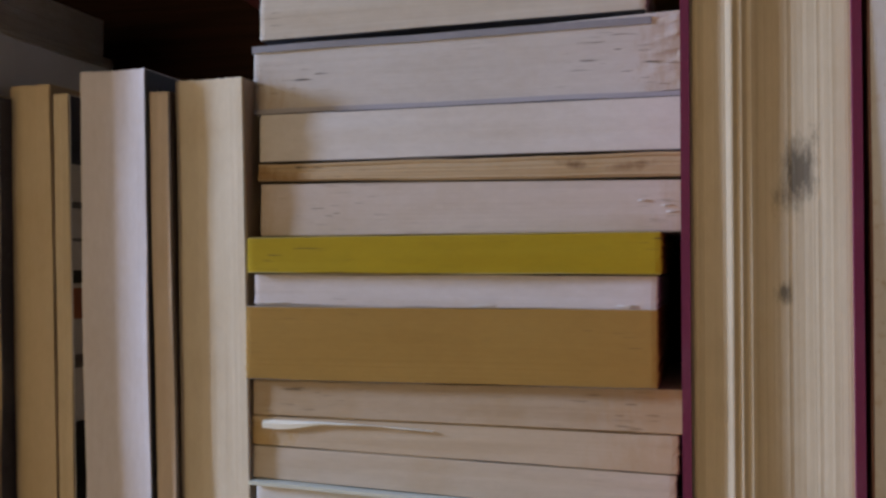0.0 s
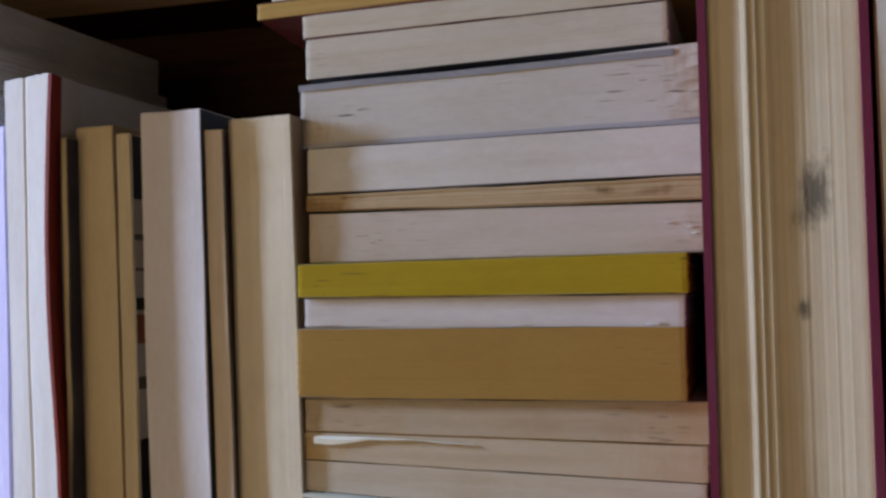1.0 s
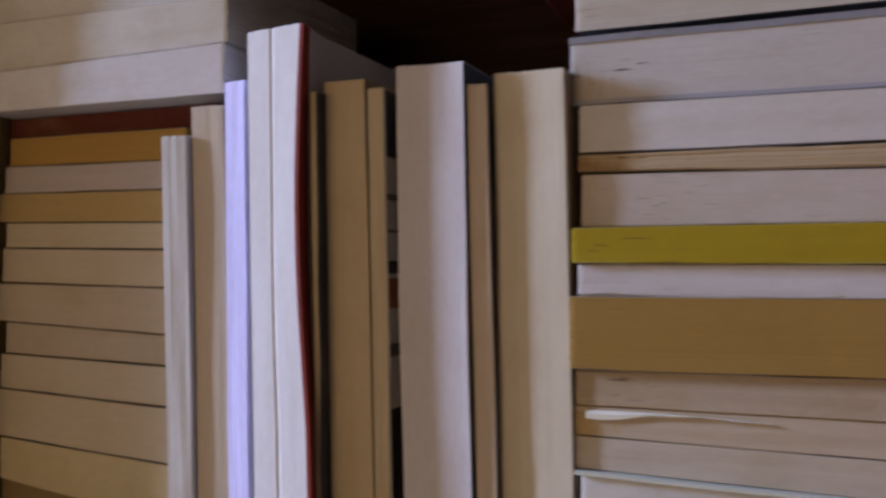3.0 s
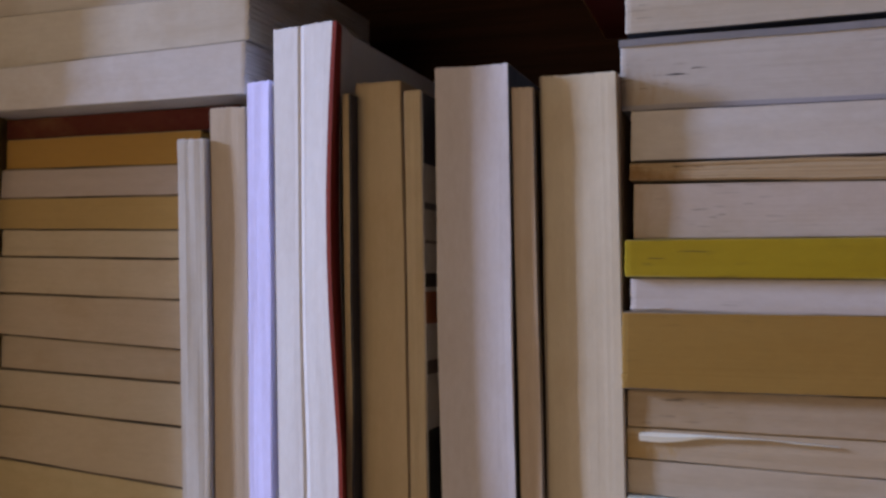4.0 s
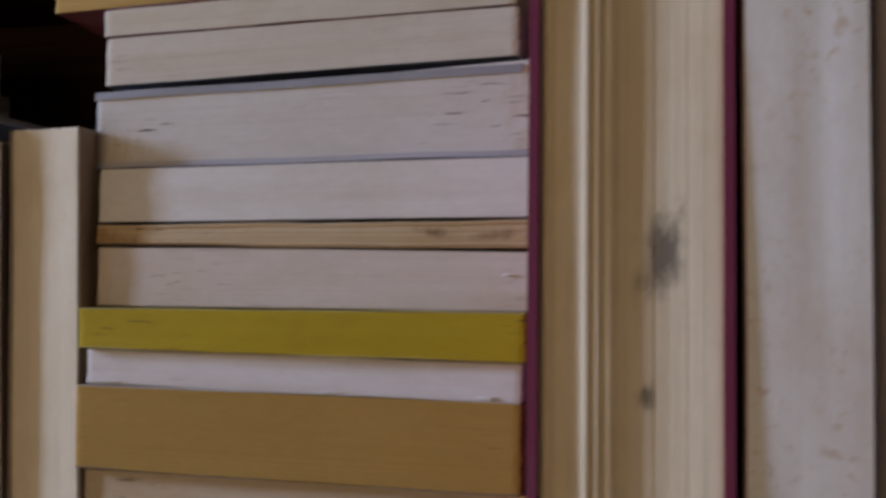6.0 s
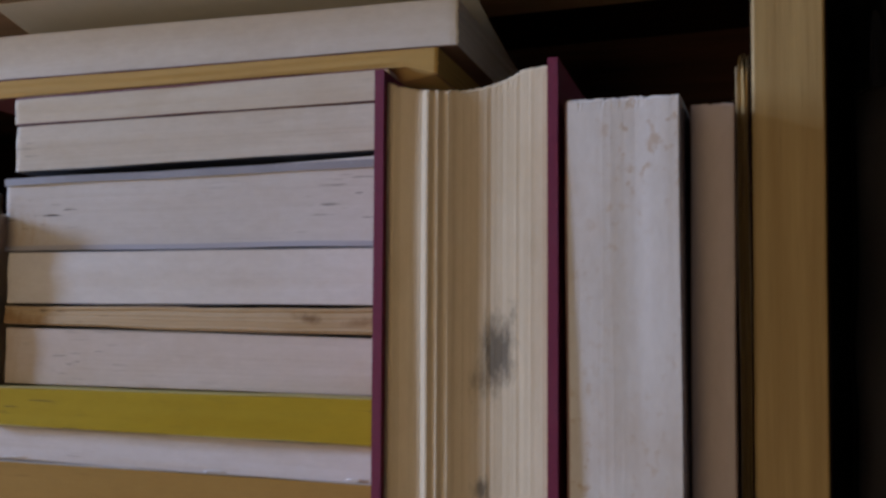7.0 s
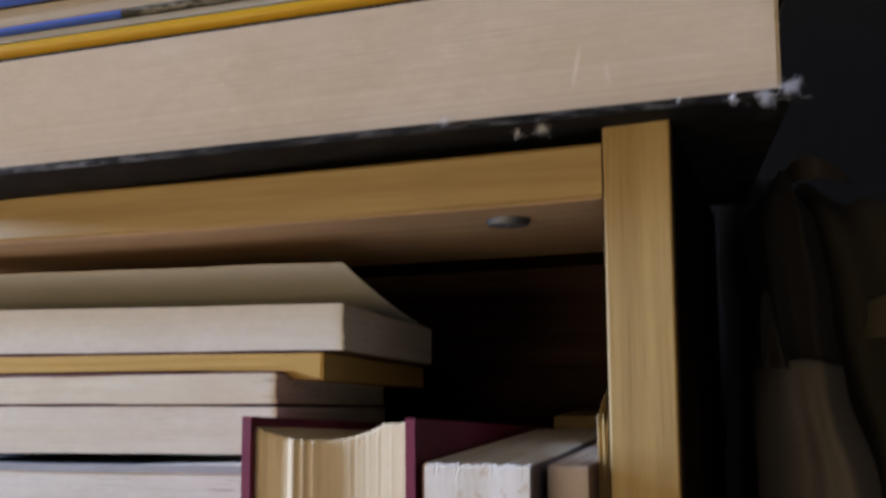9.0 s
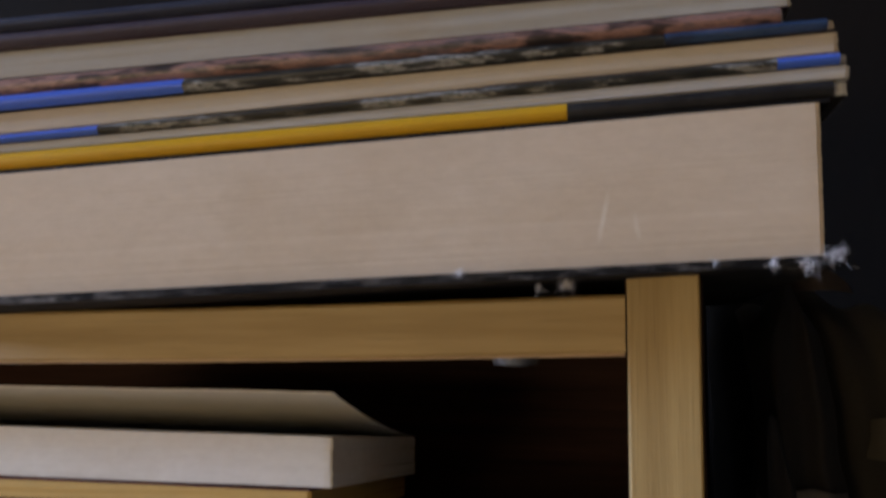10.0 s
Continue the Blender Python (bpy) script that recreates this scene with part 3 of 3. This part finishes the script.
def cover_face(ob, x, lean, top, y0, y1, col, label):
    """The printed paper on the outside of a standing book's cover."""
    o = ob.matrix_world.translation
    bm = bmesh.new()
    foot = BASE_Z + 0.002
    loft(bm, [[(x + lean * (top - z) / (top - foot) - o.x + d, yy - o.y, z - o.z) for d, yy in ((0, y0), (0.0004, y0), (0.0004, y1), (0, y1))]
              for z in (foot, top)])
    part("cover_face", bm, card(col, wear=0.1), ob, label)


cover_face(tall, -0.2169, 0.0075, 0.1395, -0.0060, 0.147, (0.56, 0.54, 0.51), "white printed cover")


for o in tall.children:
    # its front leans over its neighbour and bows inwards at half height
    bm = bmesh.new()
    bm.from_mesh(o.data)
    for axis, cuts in (((0, 1, 0), (-0.011, -0.0075, -0.004, 0.0, 0.004, 0.008, 0.012)), ((0, 0, 1), (0.12, 0.09, 0.06, 0.03, 0.0, -0.03, -0.06, -0.09))):
        for c in cuts:
            at = [a * c - b * a for a, b in zip(axis, tall.location)]
            bmesh.ops.bisect_plane(bm, geom=bm.verts[:] + bm.edges[:] + bm.faces[:], plane_co=at, plane_no=axis, dist=1e-6)
    for vert in bm.verts:
        back, up = vert.co.y + tall.location.y, vert.co.z + tall.location.z
        near = min(1.0, max(0.0, (0.012 - back) / 0.028))
        side = min(1.0, max(0.0, (vert.co.x + tall.location.x + 0.240) / 0.022))
        bow = math.sin(math.pi * min(1.0, max(0.0, (0.14 - up) / 0.19)))
        vert.co.x += 0.0055 * near - 0.0042 * near * side * bow
    bm.to_mesh(o.data)
    bm.free()


def cover_art():
    """Printed fields on the picture book's cover."""
    o = picture.matrix_world.translation
    x_at = lambda z: -0.1775 + 0.0065 * (0.1100 - z) / 0.2275 + 0.00015
    for name, z0, z1, col, label in (("cover_field", 0.078, 0.109, (0.03, 0.035, 0.06), "dark blue printed field"),
                                     ("cover_field", 0.008, 0.022, (0.30, 0.10, 0.05), "orange-red printed field"),
                                     ("cover_field", 0.024, 0.030, (0.02, 0.02, 0.02), "dark printed bar"),
                                     ("cover_field", 0.058, 0.061, (0.10, 0.10, 0.12), "thin dark printed line"),
                                     ("cover_field", 0.043, 0.0445, (0.16, 0.15, 0.16), "thin grey printed line"),
                                     ("cover_field", -0.014, -0.008, (0.12, 0.10, 0.10), "grey printed bar"),
                                     ("cover_field", -0.117, -0.038, (0.012, 0.012, 0.014), "black printed field")):
        bm = bmesh.new()
        loft(bm, [[(x_at(z) - o.x + d, yy - o.y, z - o.z) for d, yy in ((0, 0.000), (0.0003, 0.000), (0.0003, 0.110), (0, 0.110))] for z in (z0, z1)])
        part(name, bm, card(col, 0.4), piece_of(picture, "front_cover"), label)


cover_art()

# ---------------------------------------------------------------- the books beside the side panel
RIGHT = "standing books beside the side panel"
CRIMSON = book_cloth((0.16, 0.008, 0.045))
HOLLOW = lambda k: (0.0013 * (1 - k / 0.28) if k < 0.28 else 0.0023 * max(0.0, math.sin(math.pi * (k - 0.28) / 0.72)) ** 1.5 + 0.0012 * (k - 0.28))
red = upright("crimson cloth hardback with yellowed hollow fore-edge", 0.0925, 0.1510, 0.1482, -0.0335, 0.19, page_paper((0.62, 0.52, 0.37), V, 0.30, 0.35,
              stains_and_shade=((0.0085, 0.1765, 0.0062, 0.018, 12, 0.85), (0.0045, 0.1365, 0.0034, 0.005, 0, 0.8))), CRIMSON, 51,
              lean=0.001, bottom=BASE_Z + 0.0046, warp=0.0, group=RIGHT, name="hardback_book", tc=0.0031, over=0.0021, over_u=0.0042, front=lambda k, u: HOLLOW(k) + 0.0009 * max(0, 0.45 - abs(k - 0.25)) * math.sin(k * 52 + 3 * math.sin(k * 19)), jag=0.00003, rows=110)
for o in red.children:
    # trimmed out of square, and leaning back a little
    for vert in o.data.vertices:
        up = vert.co.z
        vert.co.z -= (vert.co.y + 0.095) * 0.08 * min(1, up / 0.1)
        vert.co.y += 0.01 * (up - 0.2)
        if o.name.startswith("page_block"):
            # the heads of the pages have sunk between the boards
            k = min(1.0, max(0.0, (vert.co.x + 0.0262) / 0.0524))
            dip = -0.0010 + 0.0042 * max(0.0, math.sin(math.pi * min(1.0, k * 1.25))) ** 0.7 - 0.0022 * k * k
            vert.co.z -= dip * min(1.0, max(0.0, (up - 0.08) / 0.15))
upright("pale foxed-edged book with a dark cover", 0.1535, 0.1872, 0.1395, -0.0345, 0.15, page_paper((0.68, 0.66, 0.64), V, 0.05, 0.30, foxcol=(0.42, 0.27, 0.13), dots=0.5), card((0.12, 0.10, 0.13)), 52, jag=0.000006, lean=0.000, group=RIGHT, cover_low=card((0.2, 0.1, 0.08)), tc=0.0008)
upright("pinkish-grey-edged book with smooth pages", 0.1878, 0.2005, 0.1385, -0.023, 0.14, page_paper((0.50, 0.43, 0.42), V, 0.06, 0.1), card((0.3, 0.22, 0.2)), 53, lean=0.000, group=RIGHT)
upright("thin browned booklet with a ragged ivory edge", 0.2012, 0.2050, 0.1530, -0.007, 0.13, page_paper((0.45, 0.31, 0.13), V, 0.4, 0.5), card((0.5, 0.42, 0.28)), 54, lean=0.000, group=RIGHT, rough_ends=0.0025, jag=0.0006)
upright("tan book standing behind the pale books", 0.1560, 0.2000, 0.1440, 0.135, 0.06, page_paper((0.42, 0.30, 0.12), V, 0.2), card((0.42, 0.28, 0.10)), 55, lean=0.0, group=RIGHT)

# ---------------------------------------------------------------- the far lying stack
LEFT = "books in the tan lying stack"
LS = ((-0.1175, -0.0895, -0.1175, -0.1045, 0.010, (0.26, 0.18, 0.09), "dull brown-edged paperback"),
      (-0.0890, -0.0663, -0.1040, -0.0745, 0.006, (0.56, 0.46, 0.27), "yellowish-edged paperback"),
      (-0.0658, -0.0403, -0.0740, -0.0455, 0.007, (0.55, 0.46, 0.33), "cream-edged paperback"),
      (-0.0398, -0.0213, -0.0450, -0.0245, 0.008, (0.54, 0.46, 0.34), "cream-edged paperback"),
      (-0.0207, -0.0035, -0.0239, -0.0085, 0.009, (0.50, 0.42, 0.32), "tan-edged paperback"),
      (-0.0029, 0.0177, -0.0079, 0.0157, 0.007, (0.52, 0.43, 0.32), "tan-edged paperback"),
      (0.0182, 0.0367, 0.0162, 0.0357, 0.008, (0.56, 0.47, 0.34), "cream-edged paperback"),
      (0.0372, 0.0508, 0.0362, 0.0498, 0.008, (0.55, 0.46, 0.32), "cream-edged paperback"),
      (0.0512, 0.0668, 0.0502, 0.0668, 0.008, (0.46, 0.32, 0.13), "brown-edged paperback"),
      (0.0672, 0.0820, 0.0672, 0.0820, 0.009, (0.50, 0.43, 0.38), "greyish-edged paperback"),
      (0.0824, 0.0978, 0.0824, 0.0988, 0.010, (0.42, 0.24, 0.06), "orange-brown-edged paperback"))
for n, (a, b, c, d, y, col, what) in enumerate(LS):
    a, b, c, d = (z + (z - 0.028) * 0.036 for z in (a, b, c, d))
    lying(what + " in the tan stack", -0.4285 + 0.003 * math.sin(n * 2.1), -0.306 + 0.002 * math.sin(n * 1.3), a, b, c, d, y + 0.0155, 0.11,
          page_paper(col, streak=0.15), card((0.24, 0.19, 0.13)), 60 + n, group=LEFT, ripple=0.0003)
lying("dark red book set back on the tan stack", -0.4285, -0.285, 0.1008, 0.1116, 0.1018, 0.1134, 0.028, 0.13, page_paper((0.10, 0.018, 0.014)), card((0.10, 0.018, 0.016)), 75, group=LEFT)
lying("large white-edged book on the tan stack", -0.4280, -0.2689, 0.1122, 0.1342, 0.1140, 0.1397, 0.0060, 0.16, page_paper((0.68, 0.66, 0.65), streak=0.1), card((0.5, 0.48, 0.46)), 76, group=LEFT)
lying("thick cream-edged book on the tan stack", -0.4270, -0.2688, 0.1346, 0.1622, 0.1401, 0.1642, 0.0085, 0.16, page_paper((0.64, 0.60, 0.52), streak=0.1), card((0.45, 0.42, 0.38)), 77, group=LEFT, ripple=0.0003)
lying("pale-edged book topping the tan stack", -0.4260, -0.2735, 0.1626, 0.1872, 0.1646, 0.1892, 0.0110, 0.155, page_paper((0.66, 0.63, 0.57), streak=0.15), card((0.4, 0.38, 0.34)), 78, group=LEFT)

# ---------------------------------------------------------------- the pile on top of the bookcase
PILE = "books and magazines piled on the bookcase"
YAW = 5.6
PX, PY = 0.259, -0.0220


def piled(name, label, s0, s1, zl, zr, depth, paper, cover, seed, category="magazine", v=0.0, spine_front=False, panels=(), **more):
    """zl, zr: lower and upper bound at s = -0.241 and at s = 0, along the pile's front."""
    f = [line(-0.241, a, 0, b) for a, b in zip(zl, zr)]
    ends = (f[0](s0), f[1](s0), f[0](s1), f[1](s1))
    ob = book(name, label, PILE, False, s0, s1, v, depth, ends, paper, cover, seed=seed, **more)
    zmid = ob.matrix_world.translation.copy()
    turn = Matrix.Translation((PX, PY, 0)) @ Matrix.Rotation(radians(YAW), 4, "Z")
    if spine_front:
        # the back of the magazine faces out: a rounded strip of card, printed in panels
        for a, b, mat, what in panels:
            bm = bmesh.new()
            rings = []
            n = max(2, int((b - a) / 0.012))
            for i in range(n + 1):
                s = a + (b - a) * i / n
                lo, hi = f[0](s) - zmid.z, f[1](s) - zmid.z
                h = hi - lo
                ring = [(s - zmid.x, v - zmid.y - 0.0010 - 0.0016 * math.sin(math.pi * k / 6), lo + h * k / 6) for k in range(7)]
                ring += [(s - zmid.x, v - zmid.y - 0.0007, hi), (s - zmid.x, v - zmid.y - 0.0007, lo)]
                rings.append(ring)
            loft(bm, rings)
            part("spine", bm, mat, ob, what)
    ob.matrix_world = turn @ Matrix.Translation(zmid)
    return ob


BLACK_CLOTH = book_cloth((0.009, 0.009, 0.011), 0.9, -0.1032)
BLACK_CLOTH.node_tree.nodes["Principled BSDF"].inputs["Specular IOR Level"].default_value = 0.12
piled("hardback_book", "very thick cream-edged hardback in worn black cloth", -0.325, 0.0, (0.2339, 0.2761), (0.2438, 0.2898), 0.20,
      page_paper((0.68, 0.59, 0.49), streak=0.10, fox=0.2,
      stains_and_shade=((0.104, 0.028, 0.0010, 0.008, 12, 0.5, (0.8, 0.77, 0.72)), (0.113, 0.024, 0.0012, 0.005, -8, 0.4, (0.8, 0.77, 0.72)))), BLACK_CLOTH, 81, "book", tc=0.0028, tl=0.0025, th=0.0012, over=0.0030, over_high=-0.0010, rough_ends=0.00007, jag=0.00002, v=0.0, rows=60)
YELLOW = card((0.60, 0.34, 0.012), 0.4, 0.15)
BLACK = card((0.012, 0.012, 0.014), 0.4, 0.3)
BLUE = card((0.06, 0.14, 0.62), 0.4, 0.15)
PHOTO_DARK = printed(((0.006, 0.006, 0.008), (0.012, 0.014, 0.012), (0.03, 0.03, 0.028), (0.30, 0.30, 0.29), (0.02, 0.03, 0.02)), 60)
PHOTO_PINK = printed(((0.015, 0.010, 0.010), (0.05, 0.03, 0.03), (0.32, 0.18, 0.15), (0.14, 0.10, 0.10), (0.03, 0.03, 0.025)), 32)
PHOTO_BLUE = printed(((0.01, 0.015, 0.04), (0.02, 0.05, 0.12), (0.05, 0.08, 0.16)), 60)
MAG = page_paper((0.50, 0.50, 0.50), streak=0.1, fox=0.05)
MAGC = page_paper((0.55, 0.48, 0.38), streak=0.1, fox=0.1)
piled("magazine", "magazine with a yellow and black spine", -0.325, 0.008, (0.2766, 0.2819), (0.2903, 0.2948), 0.21, MAG, BLACK, 82, v=0.003, spine_front=True,
      panels=((-0.325, -0.0685, YELLOW, "yellow spine panel"), (-0.0684, 0.004, BLACK, "black spine panel")))
piled("magazine", "grey-white-edged magazine with thin covers", -0.325, 0.0085, (0.2820, 0.2849), (0.2951, 0.2990), 0.21, MAG, card((0.5, 0.5, 0.52)), 83, v=0.002)
piled("magazine", "magazine with a dark photo spine and blue ends", -0.325, 0.008, (0.2852, 0.2879), (0.2993, 0.3024), 0.21, MAG, BLACK, 84, v=0.003, spine_front=True,
      panels=((-0.325, -0.2125, BLUE, "blue spine panel"), (-0.2124, -0.0106, PHOTO_DARK, "dark photo strip"), (-0.0105, 0.006, BLUE, "blue spine panel")))
piled("magazine", "thick cream-edged magazine with dark covers", -0.325, 0.0062, (0.2882, 0.2955), (0.3027, 0.3090), 0.21, MAGC, card((0.1, 0.08, 0.08)), 85, v=0.003)
piled("magazine", "magazine with a blue and dark photo spine", -0.325, 0.005, (0.2958, 0.3005), (0.3093, 0.3125), 0.21, MAGC, BLACK, 86, v=0.003, spine_front=True,
      panels=((-0.325, -0.1851, BLUE, "blue spine panel"), (-0.1850, -0.0410, PHOTO_DARK, "dark photo strip"), (-0.0409, 0.003, PHOTO_BLUE, "dark blue strip")))
piled("magazine", "magazine with a pinkish photo spine", -0.325, -0.008, (0.3008, 0.3061), (0.3128, 0.3172), 0.21, MAG, BLACK, 87, v=0.004, spine_front=True,
      panels=((-0.325, -0.0090, PHOTO_PINK, "brownish-pink photo strip"),))
piled("magazine", "grey-edged magazine with dark purple covers", -0.325, -0.006, (0.3064, 0.3159), (0.3175, 0.3262), 0.21, page_paper((0.42, 0.41, 0.38), streak=0.1), card((0.06, 0.03, 0.05)), 88, v=0.004)
piled("magazine", "magazine with a dull purple spine", -0.325, -0.004, (0.3162, 0.3213), (0.3265, 0.3312), 0.21, MAG, card((0.10, 0.07, 0.10)), 89, v=0.004, spine_front=True,
      panels=((-0.325, -0.005, card((0.045, 0.032, 0.048)), "dull purple strip"),))
piled("magazine", "magazine with a dark blue spine", -0.325, -0.006, (0.3216, 0.3263), (0.3315, 0.3360), 0.21, MAG, card((0.03, 0.04, 0.10)), 90, v=0.004, spine_front=True,
      panels=((-0.325, -0.007, card((0.010, 0.013, 0.035)), "dark blue strip"),))


# ---------------------------------------------------------------- dust tufts on the big book
def dust(label, place, spread, strands, seed, hang=0.6):
    """A wisp of fine fibres, tangled at its middle; hang: how far they droop."""
    rng = random.Random(seed)
    cu = bpy.data.curves.new("dust_tuft", "CURVE")
    cu.dimensions, cu.bevel_depth, cu.bevel_resolution = "3D", 0.00003, 0
    for _ in range(strands):
        sp = cu.splines.new("POLY")
        n = rng.randint(6, 14)
        sp.points.add(n - 1)
        p = Vector((rng.gauss(0, spread * 0.7), rng.gauss(0, 0.0005), rng.gauss(0, spread * 0.6)))
        d = Vector((rng.uniform(-1, 1), rng.uniform(-0.5, 0.2), rng.uniform(-1, 1) - hang)).normalized()
        for k, pt in enumerate(sp.points):
            pt.co = (*p, 1)
            pt.radius = rng.uniform(0.6, 1.5) * (1.1 - 0.7 * k / n)
            d = (d + Vector((rng.gauss(0, 0.55), rng.gauss(0, 0.3), rng.gauss(0, 0.55) - 0.12 * hang))).normalized()
            p = p + d * 0.00034 * (0.5 + spread / 0.0016)
    ob = new("dust_tuft", cu)
    ob.location = place
    me = bpy.data.meshes.new_from_object(ob.evaluated_get(bpy.context.evaluated_depsgraph_get()))
    bpy.data.objects.remove(ob)
    me.materials.append(DUST)
    ob = new("dust_tuft", me)
    ob.location = place
    return tagged(ob, label, "dust", "dust tufts")


DUST = cloth((0.66, 0.65, 0.66), 0.2)
FRONT_AT = lambda s: Vector((PX + s * math.cos(radians(YAW)), PY + s * math.sin(radians(YAW)) - 0.0033, 0.2462 + 0.040 * s))
dust("white fluff of dust on the black book's corner", FRONT_AT(0.0022) + Vector((0, 0, 0.0002)), 0.0014, 75, 1, 0.3)
dust("white fluff of dust under the black book's corner", FRONT_AT(-0.0048) + Vector((0, 0, -0.0012)), 0.0014, 70, 2, 1.0)
dust("hanging threads of dust on the black cover's edge", FRONT_AT(-0.0135) + Vector((0, 0, -0.0006)), 0.0007, 50, 3, 1.6)
dust("speck of dust at the page edge of the black book", FRONT_AT(-0.0285), 0.0004, 24, 6, 0.8)
dust("small tuft of dust below the black book", FRONT_AT(-0.0690) + Vector((0, 0.003, -0.0042)), 0.0009, 60, 4, 0.2)
dust("speck of dust on the board below the black book", FRONT_AT(-0.0765) + Vector((0, 0.003, -0.0050)), 0.0005, 26, 7, 0.3)
dust("small tuft of dust on the black book's lower edge", FRONT_AT(-0.0985) + Vector((0, 0, 0.0002)), 0.0007, 50, 5, 0.1)


# ---------------------------------------------------------------- clothes beside the bookcase
def along(points, z):
    """A width read from a few (height, x) pairs, highest first."""
    for (za, xa), (zb, xb) in zip(points, points[1:]):
        if z >= zb:
            f = min(1.0, max(0.0, (za - z) / (za - zb)))
            return xa + (xb - xa) * (3 * f * f - 2 * f ** 3)
    return points[-1][1]


def hanging(name, mat, left, right, top, z0, y, folds, deep, seed, parent, label="", round_top=0.03):
    """A piece of hanging cloth between two outlines, with folds that run down it and a rounded upper edge."""
    rng = random.Random(seed)
    ph = rng.uniform(0, 9)
    o = parent.location
    nx, nz = 56, 70
    grids = []
    bm = bmesh.new()
    for back in (0, 1):
        grid = []
        for j in range(nz + 1):
            k = (j / nz) ** 1.3
            row = []
            for i in range(nx + 1):
                f = i / nx
                z = top(f) + (z0 - top(f)) * k
                xa, xb = along(left, z), along(right, z)
                x = xa + (xb - xa) * f + 0.0025 * noise.noise((z * 22, f * 2, ph))
                w = deep * (0.4 + 0.6 * min(1, k * 3)) * (math.sin(f * folds * 6.28 + ph + 2.2 * noise.noise((f * 2, z * 14, ph)))
                                                        + 0.9 * noise.noise((x * 60, z * 26, ph)) + 0.5 * noise.noise((x * 130, z * 90, ph)))
                edge = 0.02 * (abs(2 * f - 1) ** 4) + round_top * max(0.0, 1 - (top(f) - z) / 0.02) ** 2
                row.append(bm.verts.new((x - o.x, y + w + edge + 0.0025 * back - o.y, z - o.z)))
            grid.append(row)
        grids.append(grid)
    for g in grids:
        for j in range(nz):
            for i in range(nx):
                bm.faces.new((g[j][i], g[j][i + 1], g[j + 1][i + 1], g[j + 1][i]))
    a, b = grids
    for i in range(nx):
        for j in (0, nz):
            bm.faces.new((a[j][i], a[j][i + 1], b[j][i + 1], b[j][i]))
    for j in range(nz):
        for i in (0, nx):
            bm.faces.new((a[j][i], a[j + 1][i], b[j + 1][i], b[j][i]))
    return part(name, bm, mat, parent, label, smooth=True)


jacket = tagged(empty("jacket", (0.26, 0.115, FLOOR_Z + 0.02)), "black jacket with a grey lower panel hanging beside the bookcase", "jacket")
J_LEFT = ((0.252, 0.257), (0.224, 0.242), (0.187, 0.245), (0.114, 0.243), (-0.46, 0.240))
J_RIGHT = ((0.252, 0.263), (0.223, 0.273), (0.186, 0.277), (0.159, 0.283), (0.117, 0.291), (-0.46, 0.345))
hanging("body", cloth((0.020, 0.0175, 0.016)), J_LEFT, J_RIGHT, lambda f: 0.252 - 0.006 * (2 * f - 0.9) ** 2, FLOOR_Z + 0.04, 0.110, 2.5, 0.0045, 5, jacket)
hanging("lower_panel", cloth((0.15, 0.132, 0.115)), tuple((z, x + 0.0015) for z, x in J_LEFT), tuple((z, x - 0.001) for z, x in J_RIGHT),
        lambda f: 0.167 + 0.004 * f - 0.012 * max(0, f - 0.6), FLOOR_Z + 0.02, 0.100, 2.5, 0.004, 5, jacket, "grey-brown cloth panel", 0.004)
hanging("flap", cloth((0.034, 0.031, 0.030)), ((0.20, 0.2465), (0.15, 0.2455)), ((0.20, 0.254), (0.15, 0.264)), lambda f: 0.197 - 0.012 * (2 * f - 0.8) ** 2, 0.1655, 0.098, 1.2, 0.003, 9, jacket, "dark grey cloth flap", 0.006)
coat = tagged(empty("coat", (0.34, 0.16, FLOOR_Z + 0.02)), "dark olive-brown coat hanging behind the black jacket", "coat")
C_LEFT = ((0.256, 0.240), (0.20, 0.246), (-0.46, 0.250))
C_RIGHT = ((0.256, 0.40), (0.15, 0.46), (-0.46, 0.50))
hanging("body", cloth((0.026, 0.0215, 0.0145)), C_LEFT, C_RIGHT, lambda f: 0.260 - 0.019 * max(0.0, 1 - f / 0.17) ** 0.7 + 0.003 * math.sin(f * 40) - 0.055 * f, FLOOR_Z + 0.03, 0.148, 5, 0.010, 12, coat)
hanging("collar", cloth((0.085, 0.060, 0.042)), ((0.27, 0.258), (0.24, 0.260)), ((0.27, 0.287), (0.24, 0.290)), lambda f: 0.2595 - 0.007 * (2 * f - 0.8) ** 2, 0.2475, 0.138, 1.0, 0.002, 13, coat, "brown corduroy collar", 0.012)
hanging("cuff", cloth((0.075, 0.062, 0.042)), ((0.25, 0.288), (0.1, 0.288)), ((0.25, 0.335), (0.1, 0.338)), lambda f: 0.192 + 0.004 * math.sin(f * 5), 0.178, 0.128, 1.5, 0.003, 14, coat, "worn olive hem", 0.006)
# no lining: a black sheet added in place of the gap's darkness
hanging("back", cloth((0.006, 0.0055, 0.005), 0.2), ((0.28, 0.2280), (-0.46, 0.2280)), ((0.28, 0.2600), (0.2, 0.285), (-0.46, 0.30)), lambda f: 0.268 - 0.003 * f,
        FLOOR_Z + 0.03, 0.205, 1.5, 0.004, 21, jacket, "added black sheet for the dark gap")
